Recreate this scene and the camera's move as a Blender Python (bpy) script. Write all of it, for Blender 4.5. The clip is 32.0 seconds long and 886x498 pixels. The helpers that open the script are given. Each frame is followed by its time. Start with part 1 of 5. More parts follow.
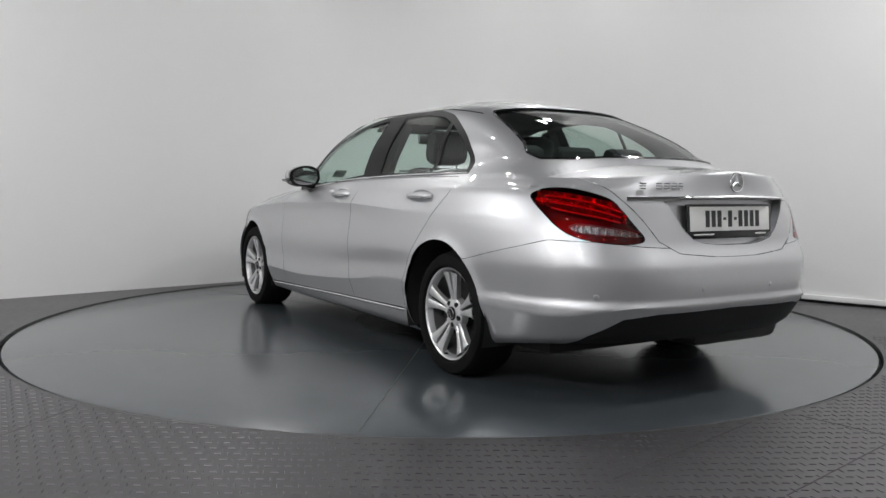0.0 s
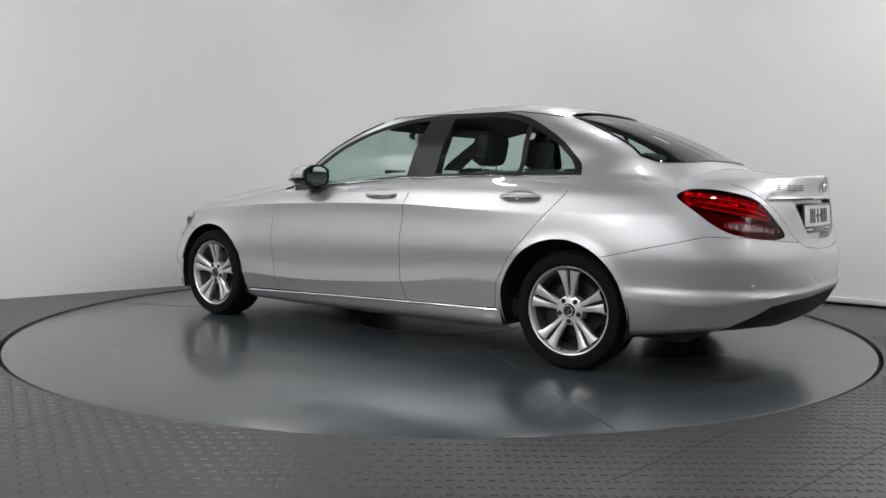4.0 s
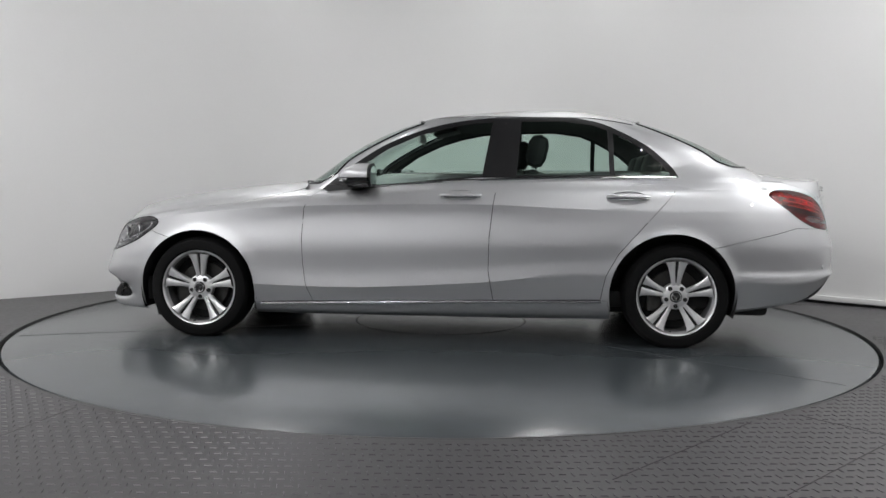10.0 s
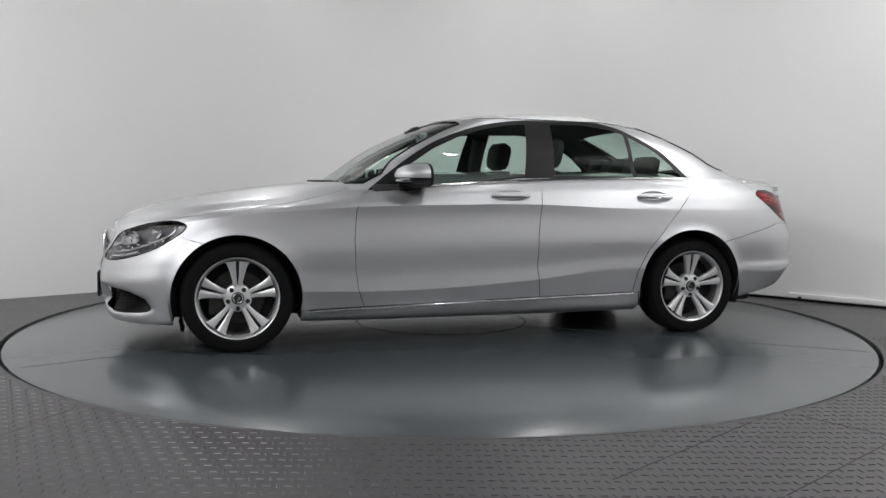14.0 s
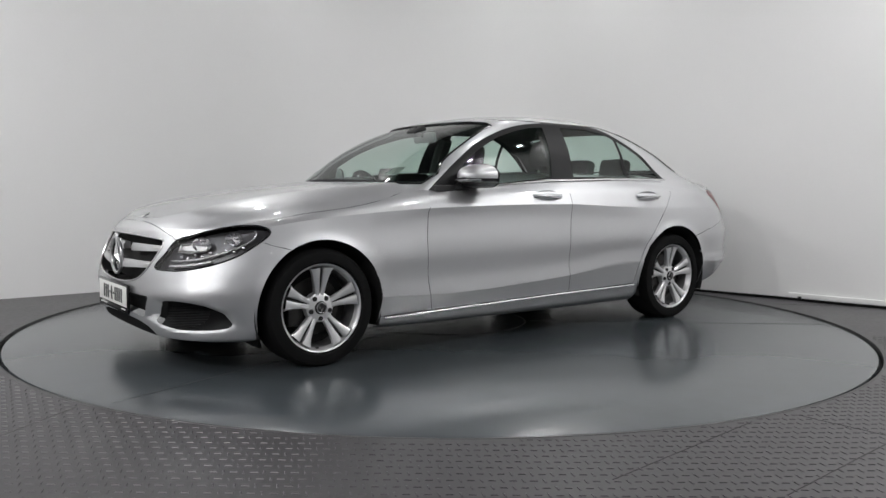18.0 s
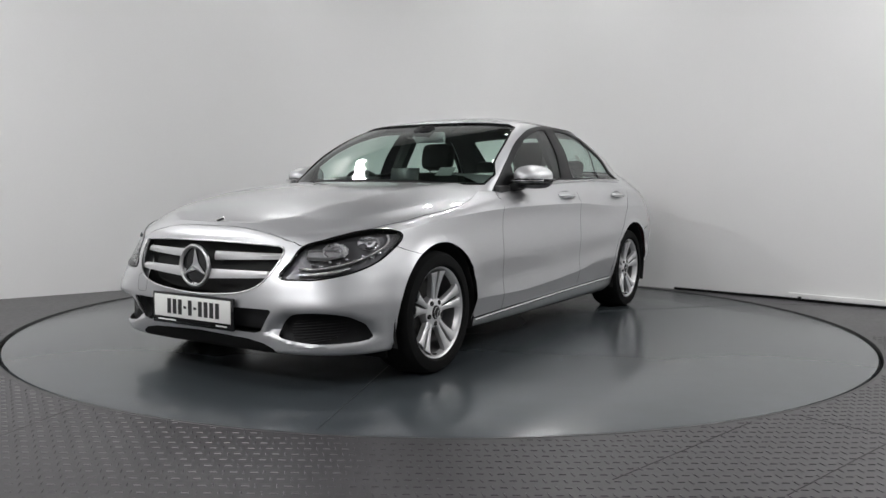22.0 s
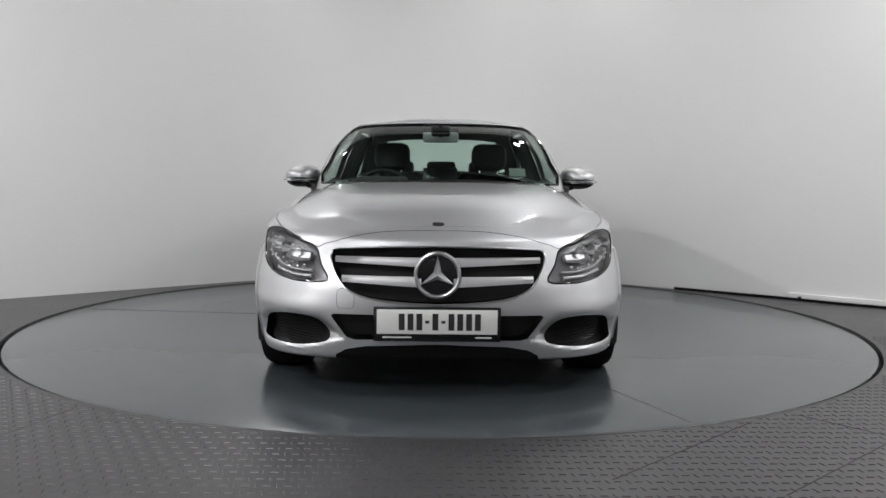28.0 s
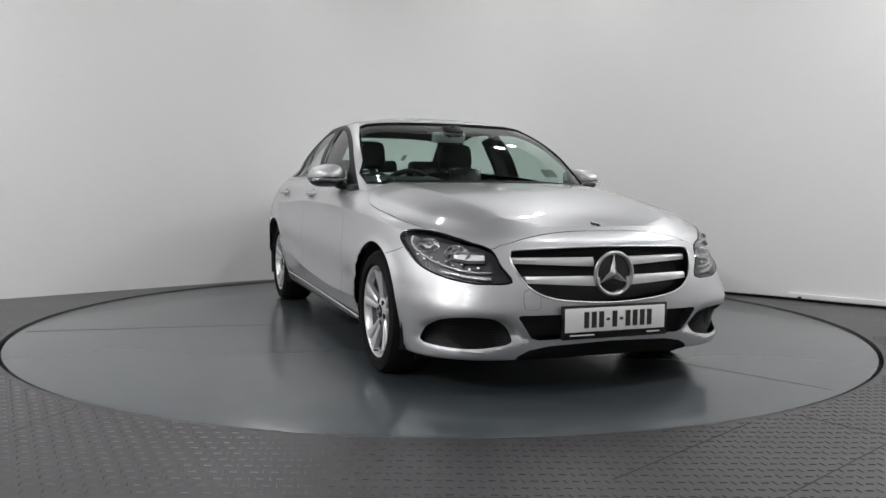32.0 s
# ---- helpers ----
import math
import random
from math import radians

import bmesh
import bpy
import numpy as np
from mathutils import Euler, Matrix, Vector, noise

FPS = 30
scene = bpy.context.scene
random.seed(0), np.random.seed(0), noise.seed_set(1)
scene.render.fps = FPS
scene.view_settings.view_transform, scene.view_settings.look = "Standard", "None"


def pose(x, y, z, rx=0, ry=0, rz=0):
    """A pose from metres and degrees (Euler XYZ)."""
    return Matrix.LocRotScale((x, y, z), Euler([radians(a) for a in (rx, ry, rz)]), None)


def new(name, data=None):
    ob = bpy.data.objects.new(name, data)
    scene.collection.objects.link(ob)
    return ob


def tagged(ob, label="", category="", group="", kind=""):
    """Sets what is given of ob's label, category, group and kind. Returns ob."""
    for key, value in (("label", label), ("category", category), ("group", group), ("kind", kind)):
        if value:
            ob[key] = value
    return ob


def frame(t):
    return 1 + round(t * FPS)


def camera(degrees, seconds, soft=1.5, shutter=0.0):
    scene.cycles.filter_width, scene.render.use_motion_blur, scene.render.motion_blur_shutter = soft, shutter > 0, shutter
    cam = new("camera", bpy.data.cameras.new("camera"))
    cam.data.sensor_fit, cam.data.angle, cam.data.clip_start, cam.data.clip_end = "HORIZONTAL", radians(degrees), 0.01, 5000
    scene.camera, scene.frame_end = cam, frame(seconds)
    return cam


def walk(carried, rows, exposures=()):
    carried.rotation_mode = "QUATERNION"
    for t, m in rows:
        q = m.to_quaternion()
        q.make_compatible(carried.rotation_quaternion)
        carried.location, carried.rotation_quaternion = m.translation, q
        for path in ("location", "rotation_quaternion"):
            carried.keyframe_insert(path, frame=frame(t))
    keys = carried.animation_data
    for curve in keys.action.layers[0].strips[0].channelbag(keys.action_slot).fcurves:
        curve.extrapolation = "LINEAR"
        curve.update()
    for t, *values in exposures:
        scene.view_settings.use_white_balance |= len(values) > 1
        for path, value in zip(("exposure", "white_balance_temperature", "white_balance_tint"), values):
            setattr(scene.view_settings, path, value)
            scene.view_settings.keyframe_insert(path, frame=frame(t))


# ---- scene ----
from mathutils.bvhtree import BVHTree

# ---- camera: stands still on a tripod ----
SPIN_START, SPIN_RATE, SPIN_GAIN = -148.58, 5.279, 0.0008
EYE = (0.0, -5.674, 0.918)


def spin(t):
    """Heading of the turntable in degrees; at 0 the car's nose points at the camera."""
    return SPIN_START + SPIN_RATE * t + SPIN_GAIN * t * t


cam = camera(57.09, 32.0)
cam_pose = Matrix.Translation(EYE) @ pose(0, 0, 0, 0, 0, -0.12) @ pose(0, 0, 0, 90 - 4.2385) @ pose(0, 0, 0, 0, 0, 0.51)
walk(cam, [(0.0, cam_pose), (32.0, cam_pose)])

# ---- light: panels in the studio's ceiling ----
scene.view_settings.exposure = 0.06
world = bpy.data.worlds.new("studio_world")
world.use_nodes = True
world.node_tree.nodes["Background"].inputs[0].default_value = (0.8, 0.82, 0.85, 1)
world.node_tree.nodes["Background"].inputs[1].default_value = 0.02
scene.world = world
CEILING_Z = 4.0
# Panels: x, y and watts.
LAMPS = [(1.2, 1.9, 12), (-2.0, 1.75, 13), (3.6, 0.1, 20), (-1.2, -0.2, 5), (1.2, -0.2, 12), (-4.2, -1.6, 84), (4.2, -1.6, 68), (1.8, -3.2, 34), (-4.2, -3.4, 6), (4.2, -3.4, 6), (-2.4, -5.0, 12), (-4.2, -5.6, 110), (4.2, -5.6, 26), (-2.2, -7.0, 86), (2.2, -7.0, 5)]


# ---- materials ----
def material(name, base=(0.5, 0.5, 0.5), rough=0.5, metal=0.0, **sockets):
    m = bpy.data.materials.new(name)
    m.use_nodes = True
    b = m.node_tree.nodes["Principled BSDF"]
    b.inputs["Base Color"].default_value = (*base, 1)
    b.inputs["Roughness"].default_value = rough
    b.inputs["Metallic"].default_value = metal
    for k, v in sockets.items():
        b.inputs[k.replace("_", " ")].default_value = v
    return m


def vary(m, scale, amount, rough_amount=0.0, bump=0.0, scale2=None, stretch=(1, 1, 1)):
    """Noise at two scales in a material's colour, roughness and relief."""
    nt = m.node_tree
    b = nt.nodes["Principled BSDF"]
    co = nt.nodes.new("ShaderNodeTexCoord")
    mp = nt.nodes.new("ShaderNodeMapping")
    mp.inputs["Scale"].default_value = stretch
    nt.links.new(co.outputs["Object"], mp.inputs[0])
    n1 = nt.nodes.new("ShaderNodeTexNoise")
    n1.inputs["Scale"].default_value = scale
    n1.inputs["Detail"].default_value = 6
    n2 = nt.nodes.new("ShaderNodeTexNoise")
    n2.inputs["Scale"].default_value = scale2 or scale * 14
    n2.inputs["Detail"].default_value = 4
    for n in (n1, n2):
        nt.links.new(mp.outputs[0], n.inputs["Vector"])
    mix = nt.nodes.new("ShaderNodeMath")
    mix.operation = "MULTIPLY_ADD"
    nt.links.new(n2.outputs["Fac"], mix.inputs[0])
    mix.inputs[1].default_value = 0.5
    half = nt.nodes.new("ShaderNodeMath")
    half.operation = "MULTIPLY"
    half.inputs[1].default_value = 0.5
    nt.links.new(n1.outputs["Fac"], half.inputs[0])
    nt.links.new(half.outputs[0], mix.inputs[2])
    base = list(b.inputs["Base Color"].default_value)
    ramp = nt.nodes.new("ShaderNodeMapRange")
    ramp.inputs["From Min"].default_value, ramp.inputs["From Max"].default_value = 0.3, 0.7
    ramp.inputs["To Min"].default_value, ramp.inputs["To Max"].default_value = 1 - amount, 1 + amount
    nt.links.new(mix.outputs[0], ramp.inputs["Value"])
    col = nt.nodes.new("ShaderNodeVectorMath")
    col.operation = "SCALE"
    col.inputs[0].default_value = base[:3]
    nt.links.new(ramp.outputs[0], col.inputs["Scale"])
    nt.links.new(col.outputs[0], b.inputs["Base Color"])
    if rough_amount:
        r = b.inputs["Roughness"].default_value
        rr = nt.nodes.new("ShaderNodeMapRange")
        rr.inputs["From Min"].default_value, rr.inputs["From Max"].default_value = 0.3, 0.7
        rr.inputs["To Min"].default_value, rr.inputs["To Max"].default_value = r - rough_amount, r + rough_amount
        nt.links.new(mix.outputs[0], rr.inputs["Value"])
        nt.links.new(rr.outputs[0], b.inputs["Roughness"])
    if bump:
        bp = nt.nodes.new("ShaderNodeBump")
        bp.inputs["Strength"].default_value = bump
        bp.inputs["Distance"].default_value = 0.002
        nt.links.new(n2.outputs["Fac"], bp.inputs["Height"])
        nt.links.new(bp.outputs[0], b.inputs["Normal"])
    return m


PAINT = vary(material("silver_paint", (0.545, 0.55, 0.565), 0.44, 0.80, Coat_Weight=1.0, Coat_Roughness=0.02), 2.0, 0.015, 0.01, scale2=900)
WALL = vary(material("white_wall_paint", (0.82, 0.82, 0.815), 0.6), 0.7, 0.012, 0.03, 0.08, scale2=60)
DISC = vary(material("grey_floor_paint", (0.045, 0.053, 0.059), 0.45, Specular_IOR_Level=0.15, Coat_Weight=1.0, Coat_Roughness=0.20, Coat_IOR=1.58), 1.2, 0.16, 0.012, scale2=7)
FLOOR = vary(material("tread_plate", (0.064, 0.061, 0.064), 0.38, 0.35), 1.0, 0.12, 0.06, 0.1, scale2=30)
RUBBER = vary(material("black_rubber", (0.006, 0.006, 0.0063), 0.8, Specular_IOR_Level=0.12), 8, 0.2, 0.05, 0.15)
BLACK = vary(material("black_trim", (0.009, 0.009, 0.010), 0.42, Specular_IOR_Level=0.2), 20, 0.1, 0.04, 0.05)
GLOSS_BLACK = material("gloss_black", (0.008, 0.008, 0.009), 0.08)
MATT_BLACK = vary(material("matt_black_plastic", (0.011, 0.011, 0.012), 0.6, Specular_IOR_Level=0.25), 30, 0.15, 0.05, 0.1)
CHROME = material("chrome", (0.82, 0.82, 0.83), 0.08, 1.0)
SATIN = material("satin_silver", (0.62, 0.62, 0.63), 0.28, 1.0)
ALLOY = vary(material("alloy", (0.64, 0.64, 0.65), 0.34, 0.6, Coat_Weight=0.5), 15, 0.03, 0.04)
# Alloy of the barrel, with the shade inside the wheel put into its colour.
SHADED_BARREL = vary(material("shaded_rim_barrel", (0.22, 0.22, 0.225), 0.45, 0.6), 12, 0.1, 0.05)
STEEL = vary(material("brake_steel", (0.055, 0.054, 0.052), 0.45, 0.9), 20, 0.2, 0.1)
LAMP_GLOW = material("lamp_panel", (0.9, 0.9, 0.9), 0.5, Emission_Color=(1, 1, 1, 1), Emission_Strength=6.0)
CEIL = vary(material("ceiling_paint", (0.07, 0.07, 0.072), 0.8), 1.0, 0.08)


def glass(name, tint, rough=0.0, base_gloss=0.06):
    m = bpy.data.materials.new(name)
    m.use_nodes = True
    nt = m.node_tree
    nt.nodes.remove(nt.nodes["Principled BSDF"])
    out = nt.nodes["Material Output"]
    tr = nt.nodes.new("ShaderNodeBsdfTransparent")
    tr.inputs[0].default_value = (*tint, 1)
    gl = nt.nodes.new("ShaderNodeBsdfGlossy")
    gl.inputs["Roughness"].default_value = rough
    lw = nt.nodes.new("ShaderNodeLayerWeight")
    lw.inputs["Blend"].default_value = 0.5
    pw = nt.nodes.new("ShaderNodeMath")
    pw.operation = "POWER"
    pw.inputs[1].default_value = 4.5
    nt.links.new(lw.outputs["Facing"], pw.inputs[0])
    fr = nt.nodes.new("ShaderNodeMath")
    fr.operation = "MULTIPLY_ADD"
    fr.inputs[1].default_value, fr.inputs[2].default_value = 0.9, base_gloss
    nt.links.new(pw.outputs[0], fr.inputs[0])
    mx = nt.nodes.new("ShaderNodeMixShader")
    nt.links.new(fr.outputs[0], mx.inputs[0])
    nt.links.new(tr.outputs[0], mx.inputs[1])
    nt.links.new(gl.outputs[0], mx.inputs[2])
    nt.links.new(mx.outputs[0], out.inputs[0])
    return m


GREEN_GLASS = glass("green_tinted_glass", (0.74, 0.85, 0.80), 0.0, 0.045)
CLEAR = glass("clear_cover", (0.96, 0.96, 0.97), 0.0, 0.03)


# ---- mesh helpers ----
def part(name, bm, mat, parent=None, label="", smooth=True, kind="", crisp=38):
    me = bpy.data.meshes.new(name)
    bm.normal_update()
    bm.to_mesh(me)
    bm.free()
    for mm in (mat if isinstance(mat, (list, tuple)) else [mat]):
        me.materials.append(mm)
    if smooth:
        me.shade_smooth()
        me.set_sharp_from_angle(angle=radians(crisp))
    ob = new(name, me)
    if parent is not None:
        ob.parent = parent
    return tagged(ob, label, kind=kind)


def box(bm, size, m=Matrix(), bevel=0.0):
    made = bmesh.ops.create_cube(bm, size=1.0, matrix=m @ Matrix.Diagonal((*size, 1)))
    if bevel:
        edges = list({e for v in made["verts"] for e in v.link_edges})
        bmesh.ops.bevel(bm, geom=edges, offset=bevel, segments=2, profile=0.5, affect="EDGES")
    return bm


def boxed(size, m=Matrix(), bevel=0.0):
    return box(bmesh.new(), size, m, bevel)


def lathe(bm, profile, steps=48, m=Matrix(), axis="Y"):
    """Turn a profile of (radius, offset) about the axis; offset runs along it."""
    rings = []
    for k in range(steps):
        a = 2 * math.pi * k / steps
        ring = []
        for r, o in profile:
            p = Vector((r * math.cos(a), o, r * math.sin(a))) if axis == "Y" else Vector((r * math.cos(a), r * math.sin(a), o))
            ring.append(bm.verts.new(m @ p))
        rings.append(ring)
    for k in range(steps):
        a, b = rings[k], rings[(k + 1) % steps]
        for i in range(len(profile) - 1):
            bm.faces.new((a[i], a[i + 1], b[i + 1], b[i]))
    return bm


def tube(bm, path, radius, sides=8, closed=False, flat=1.0, up=Vector((0, 0, 1))):
    """A round bar along a path of points."""
    pts = [Vector(p) for p in path]
    rings = []
    n = len(pts)
    for i, p in enumerate(pts):
        a = pts[(i - 1) % n] if closed or i else p
        b = pts[(i + 1) % n] if closed or i < n - 1 else p
        d = (b - a).normalized()
        s = d.cross(up)
        s = s.normalized() if s.length > 1e-6 else d.orthogonal().normalized()
        u = s.cross(d)
        rings.append([bm.verts.new(p + s * (radius * math.cos(2 * math.pi * k / sides)) + u * (radius * flat * math.sin(2 * math.pi * k / sides))) for k in range(sides)])
    for i in range(n if closed else n - 1):
        a, b = rings[i], rings[(i + 1) % n]
        for k in range(sides):
            bm.faces.new((a[k], a[(k + 1) % sides], b[(k + 1) % sides], b[k]))
    if not closed:
        bm.faces.new(rings[0][::-1])
        bm.faces.new(rings[-1])
    return bm


def prism(bm, outline, depth, m=Matrix()):
    """A flat outline (x, y) pushed out along z by depth."""
    lo = [bm.verts.new(m @ Vector((x, y, 0))) for x, y in outline]
    hi = [bm.verts.new(m @ Vector((x, y, depth))) for x, y in outline]
    bm.faces.new(lo[::-1])
    bm.faces.new(hi)
    for i in range(len(lo)):
        j = (i + 1) % len(lo)
        bm.faces.new((lo[i], lo[j], hi[j], hi[i]))
    return bm


def spline(keys):
    """A smooth curve through (x, value) pairs, x rising; no overshoot."""
    xs = np.array([k[0] for k in keys], float)
    ys = np.array([k[1] for k in keys], float)
    h = np.diff(xs)
    d = np.diff(ys) / h
    m = np.zeros(len(xs))
    m[0], m[-1] = d[0], d[-1]
    for i in range(1, len(xs) - 1):
        if d[i - 1] * d[i] > 0:
            w1, w2 = 2 * h[i] + h[i - 1], h[i] + 2 * h[i - 1]
            m[i] = (w1 + w2) / (w1 / d[i - 1] + w2 / d[i])

    def at(x):
        x = min(max(x, xs[0]), xs[-1])
        i = min(max(int(np.searchsorted(xs, x)) - 1, 0), len(xs) - 2)
        t = (x - xs[i]) / h[i]
        return float((2 * t**3 - 3 * t**2 + 1) * ys[i] + (t**3 - 2 * t**2 + t) * h[i] * m[i] + (-2 * t**3 + 3 * t**2) * ys[i + 1] + (t**3 - t**2) * h[i] * m[i + 1])

    return at


def smooth_loop(points, per=6, closed=True):
    """Points along a rounded curve through the given 2D points."""
    p = [Vector(q) for q in points]
    n = len(p)
    out = []
    for i in range(n if closed else n - 1):
        a, b, c, d = (p[(i + k) % n] if closed else p[min(max(i + k, 0), n - 1)] for k in (-1, 0, 1, 2))
        for s in range(per):
            t = s / per
            out.append(0.5 * ((2 * b) + (c - a) * t + (2 * a - 5 * b + 4 * c - d) * t * t + (3 * b - a - 3 * c + d) * t**3))
    if not closed:
        out.append(p[-1])
    return [tuple(q) for q in out]


def inside(pt, poly):
    x, y = pt
    c = False
    for i in range(len(poly)):
        (x1, y1), (x2, y2) = poly[i - 1], poly[i]
        if (y1 > y) != (y2 > y) and x < (x2 - x1) * (y - y1) / (y2 - y1) + x1:
            c = not c
    return c


def punch(bm, poly, ax, ay, toward, keep=True, least=0.05, where=None):
    """Cut the outline poly, drawn on the axes ax and ay, through the faces that look toward; returns the piece cut out."""
    ax, ay, toward = Vector(ax), Vector(ay), Vector(toward)
    cross = ax.cross(ay)

    def flat(p):
        return (p.dot(ax), p.dot(ay))

    lox, hix = min(p[0] for p in poly), max(p[0] for p in poly)
    loy, hiy = min(p[1] for p in poly), max(p[1] for p in poly)

    def near(f):
        c = f.calc_center_median()
        x, y = flat(c)
        return lox - 0.08 < x < hix + 0.08 and loy - 0.08 < y < hiy + 0.08 and f.normal.dot(toward) > least and (where is None or where(c))

    bm.normal_update()
    pool = [f for f in bm.faces if near(f)]
    for i in range(len(poly)):
        a, b = Vector(poly[i - 1]), Vector(poly[i])
        if (b - a).length < 1e-6:
            continue
        d = (b - a).normalized()
        n = ax * -d[1] + ay * d[0]
        co = ax * a[0] + ay * a[1]
        x0, x1 = sorted((a[0], b[0]))
        y0, y1 = sorted((a[1], b[1]))
        cut = []
        for f in pool:
            if not f.is_valid:
                continue
            q = [flat(v.co) for v in f.verts]
            if max(p[0] for p in q) < x0 - 1e-4 or min(p[0] for p in q) > x1 + 1e-4 or max(p[1] for p in q) < y0 - 1e-4 or min(p[1] for p in q) > y1 + 1e-4:
                continue
            cut.append(f)
        if not cut:
            continue
        geom = list({v for f in cut for v in f.verts}) + list({e for f in cut for e in f.edges}) + cut
        before = set(pool)
        made = bmesh.ops.bisect_plane(bm, geom=geom, dist=1e-5, plane_co=co, plane_no=n)
        pool = [f for f in pool if f.is_valid] + [f for f in made["geom"] if isinstance(f, bmesh.types.BMFace) and f.is_valid and f not in before]
    bm.normal_update()
    pool = list({f for f in pool if f.is_valid})
    inner = [f for f in pool if inside(flat(f.calc_center_median()), poly) and near(f)]
    piece = bmesh.new()
    if keep:
        made = {}
        for f in inner:
            vs = []
            for v in f.verts:
                if v not in made:
                    made[v] = piece.verts.new(v.co)
                vs.append(made[v])
            try:
                piece.faces.new(vs)
            except ValueError:
                pass
        piece.normal_update()
    bmesh.ops.delete(bm, geom=inner, context="FACES")
    return piece


def rim(bm, gap=0.002, depth=0.02, lip=0.003):
    """Turn the free edges of a sheet inward, so that the panel shows a rounded edge and a real gap."""
    bm.normal_update()
    edges = [e for e in bm.edges if e.is_boundary]
    vs = {v for e in edges for v in e.verts}
    nrm = {v: v.normal.copy() for v in vs}
    move = {}
    for v in vs:
        s = Vector()
        for e in v.link_edges:
            if e.is_boundary:
                f = e.link_faces[0]
                d = (e.verts[1].co - e.verts[0].co)
                if d.length < 1e-7:
                    continue
                t = d.normalized().cross(nrm[v])
                if t.dot(f.calc_center_median() - e.verts[0].co) < 0:
                    t = -t
                s += t
        move[v] = s.normalized() if s.length > 1e-6 else s
    if gap:
        for v in vs:
            v.co += move[v] * gap
    for step, sink in ((lip, lip * 0.6), (0.0, depth)):
        out = bmesh.ops.extrude_edge_only(bm, edges=edges)["geom"]
        new_edges = [g for g in out if isinstance(g, bmesh.types.BMEdge) and g.is_boundary]
        src = {}
        for g in out:
            if isinstance(g, bmesh.types.BMEdge) and not g.is_boundary:
                for a, b in ((g.verts[0], g.verts[1]), (g.verts[1], g.verts[0])):
                    if a in nrm:
                        src[b] = a
        for b, a in src.items():
            nrm[b], move[b] = nrm[a], move[a]
            b.co = a.co - nrm[a] * sink - move[a] * (step * 0.35)
        edges = new_edges
    return bm


# ---- the studio ----
DISC_R = 2.722
FLOOR_Z = 0.005


def build_room():
    # Floor sheet with the round pit of the turntable.
    bm = bmesh.new()
    steps = 160
    inner = [bm.verts.new((2.744 * math.cos(2 * math.pi * k / steps), 2.744 * math.sin(2 * math.pi * k / steps), FLOOR_Z)) for k in range(steps)]
    outer = [bm.verts.new((9 * math.cos(2 * math.pi * k / steps), 9 * math.sin(2 * math.pi * k / steps), FLOOR_Z)) for k in range(steps)]
    low = [bm.verts.new((v.co.x, v.co.y, -0.1)) for v in inner]
    for k in range(steps):
        j = (k + 1) % steps
        bm.faces.new((inner[k], outer[k], outer[j], inner[j]))
        bm.faces.new((low[k], inner[k], inner[j], low[j]))
    floor = part("floor", bm, FLOOR, None, "dark grey steel tread plate studio floor", smooth=False)
    tagged(floor, category="floor", kind="structure")
    bm = bmesh.new()
    bmesh.ops.create_circle(bm, cap_ends=True, segments=64, radius=2.9, matrix=Matrix.Translation((0, 0, -0.1)))
    tagged(part("ground", bm, MATT_BLACK, None, "dark pit under the turntable", smooth=False), category="pit", kind="structure")
    # Steel lip round the pit.
    bm = lathe(bmesh.new(), [(2.7425, -0.05), (2.7425, FLOOR_Z - 0.004), (2.7445, FLOOR_Z + 0.001), (2.756, FLOOR_Z + 0.0012), (2.757, FLOOR_Z - 0.004)], 160, axis="Z")
    tagged(part("trim", bm, EDGE_STEEL, None, "thin steel edging round the turntable pit"), category="edging", kind="structure")

    # Walls: three flat white faces with rounded corners, then on round, unseen, behind the camera.
    corners = [(-4.6, -0.155), (-1.61, 2.456), (0.895, 2.965), (4.6, -0.202)]
    path = [Vector(corners[0])]
    for i in (1, 2):
        a, b, c = (Vector(corners[i + k]) for k in (-1, 0, 1))
        r = 0.45
        p, q = b + (a - b).normalized() * r, b + (c - b).normalized() * r
        for k in range(13):
            t = k / 12
            path.append(p * (1 - t) ** 2 + b * 2 * t * (1 - t) + q * t * t)
    path.append(Vector(corners[3]))

    def wall(name, pts, height=CEILING_Z, label="smooth white painted studio wall", mat=None):
        bm = bmesh.new()
        thick = 0.12
        n = len(pts)
        offs = []
        for i in range(n):
            d = (pts[min(i + 1, n - 1)] - pts[max(i - 1, 0)]).normalized()
            offs.append(pts[i] + Vector((-d.y, d.x)) * thick)
        cols = [[bm.verts.new((*p, z)) for z in (0.0, height)] + [bm.verts.new((*o, z)) for z in (height, 0.0)] for p, o in zip(pts, offs)]
        for i in range(n - 1):
            for k in range(4):
                bm.faces.new((cols[i][k], cols[i][(k + 1) % 4], cols[i + 1][(k + 1) % 4], cols[i + 1][k]))
        bm.faces.new(cols[0][::-1])
        bm.faces.new(cols[-1])
        bmesh.ops.recalc_face_normals(bm, faces=bm.faces[:])
        return tagged(part(name, bm, mat or WALL, None, label), category="wall", kind="structure")

    wall("wall_back", path)
    # Unseen side and rear walls, added to close the room and give reflections.
    wall("wall_east", [Vector((4.6, -0.202)), Vector((4.6, -7.5))], label="unseen white studio side wall")
    wall("wall_south", [Vector((4.6, -7.5)), Vector((-4.6, -7.5))], label="unseen grey wall added behind the camera", mat=DARK_WALL)
    wall("wall_west", [Vector((-4.6, -7.5)), Vector((-4.6, -0.155))], label="unseen white studio side wall")
    # Unseen ceiling, added; its dark tone keeps the bonnet's reflections down.
    bm = boxed((14, 14, 0.1), Matrix.Translation((0, -2.6, CEILING_Z + 0.05)))
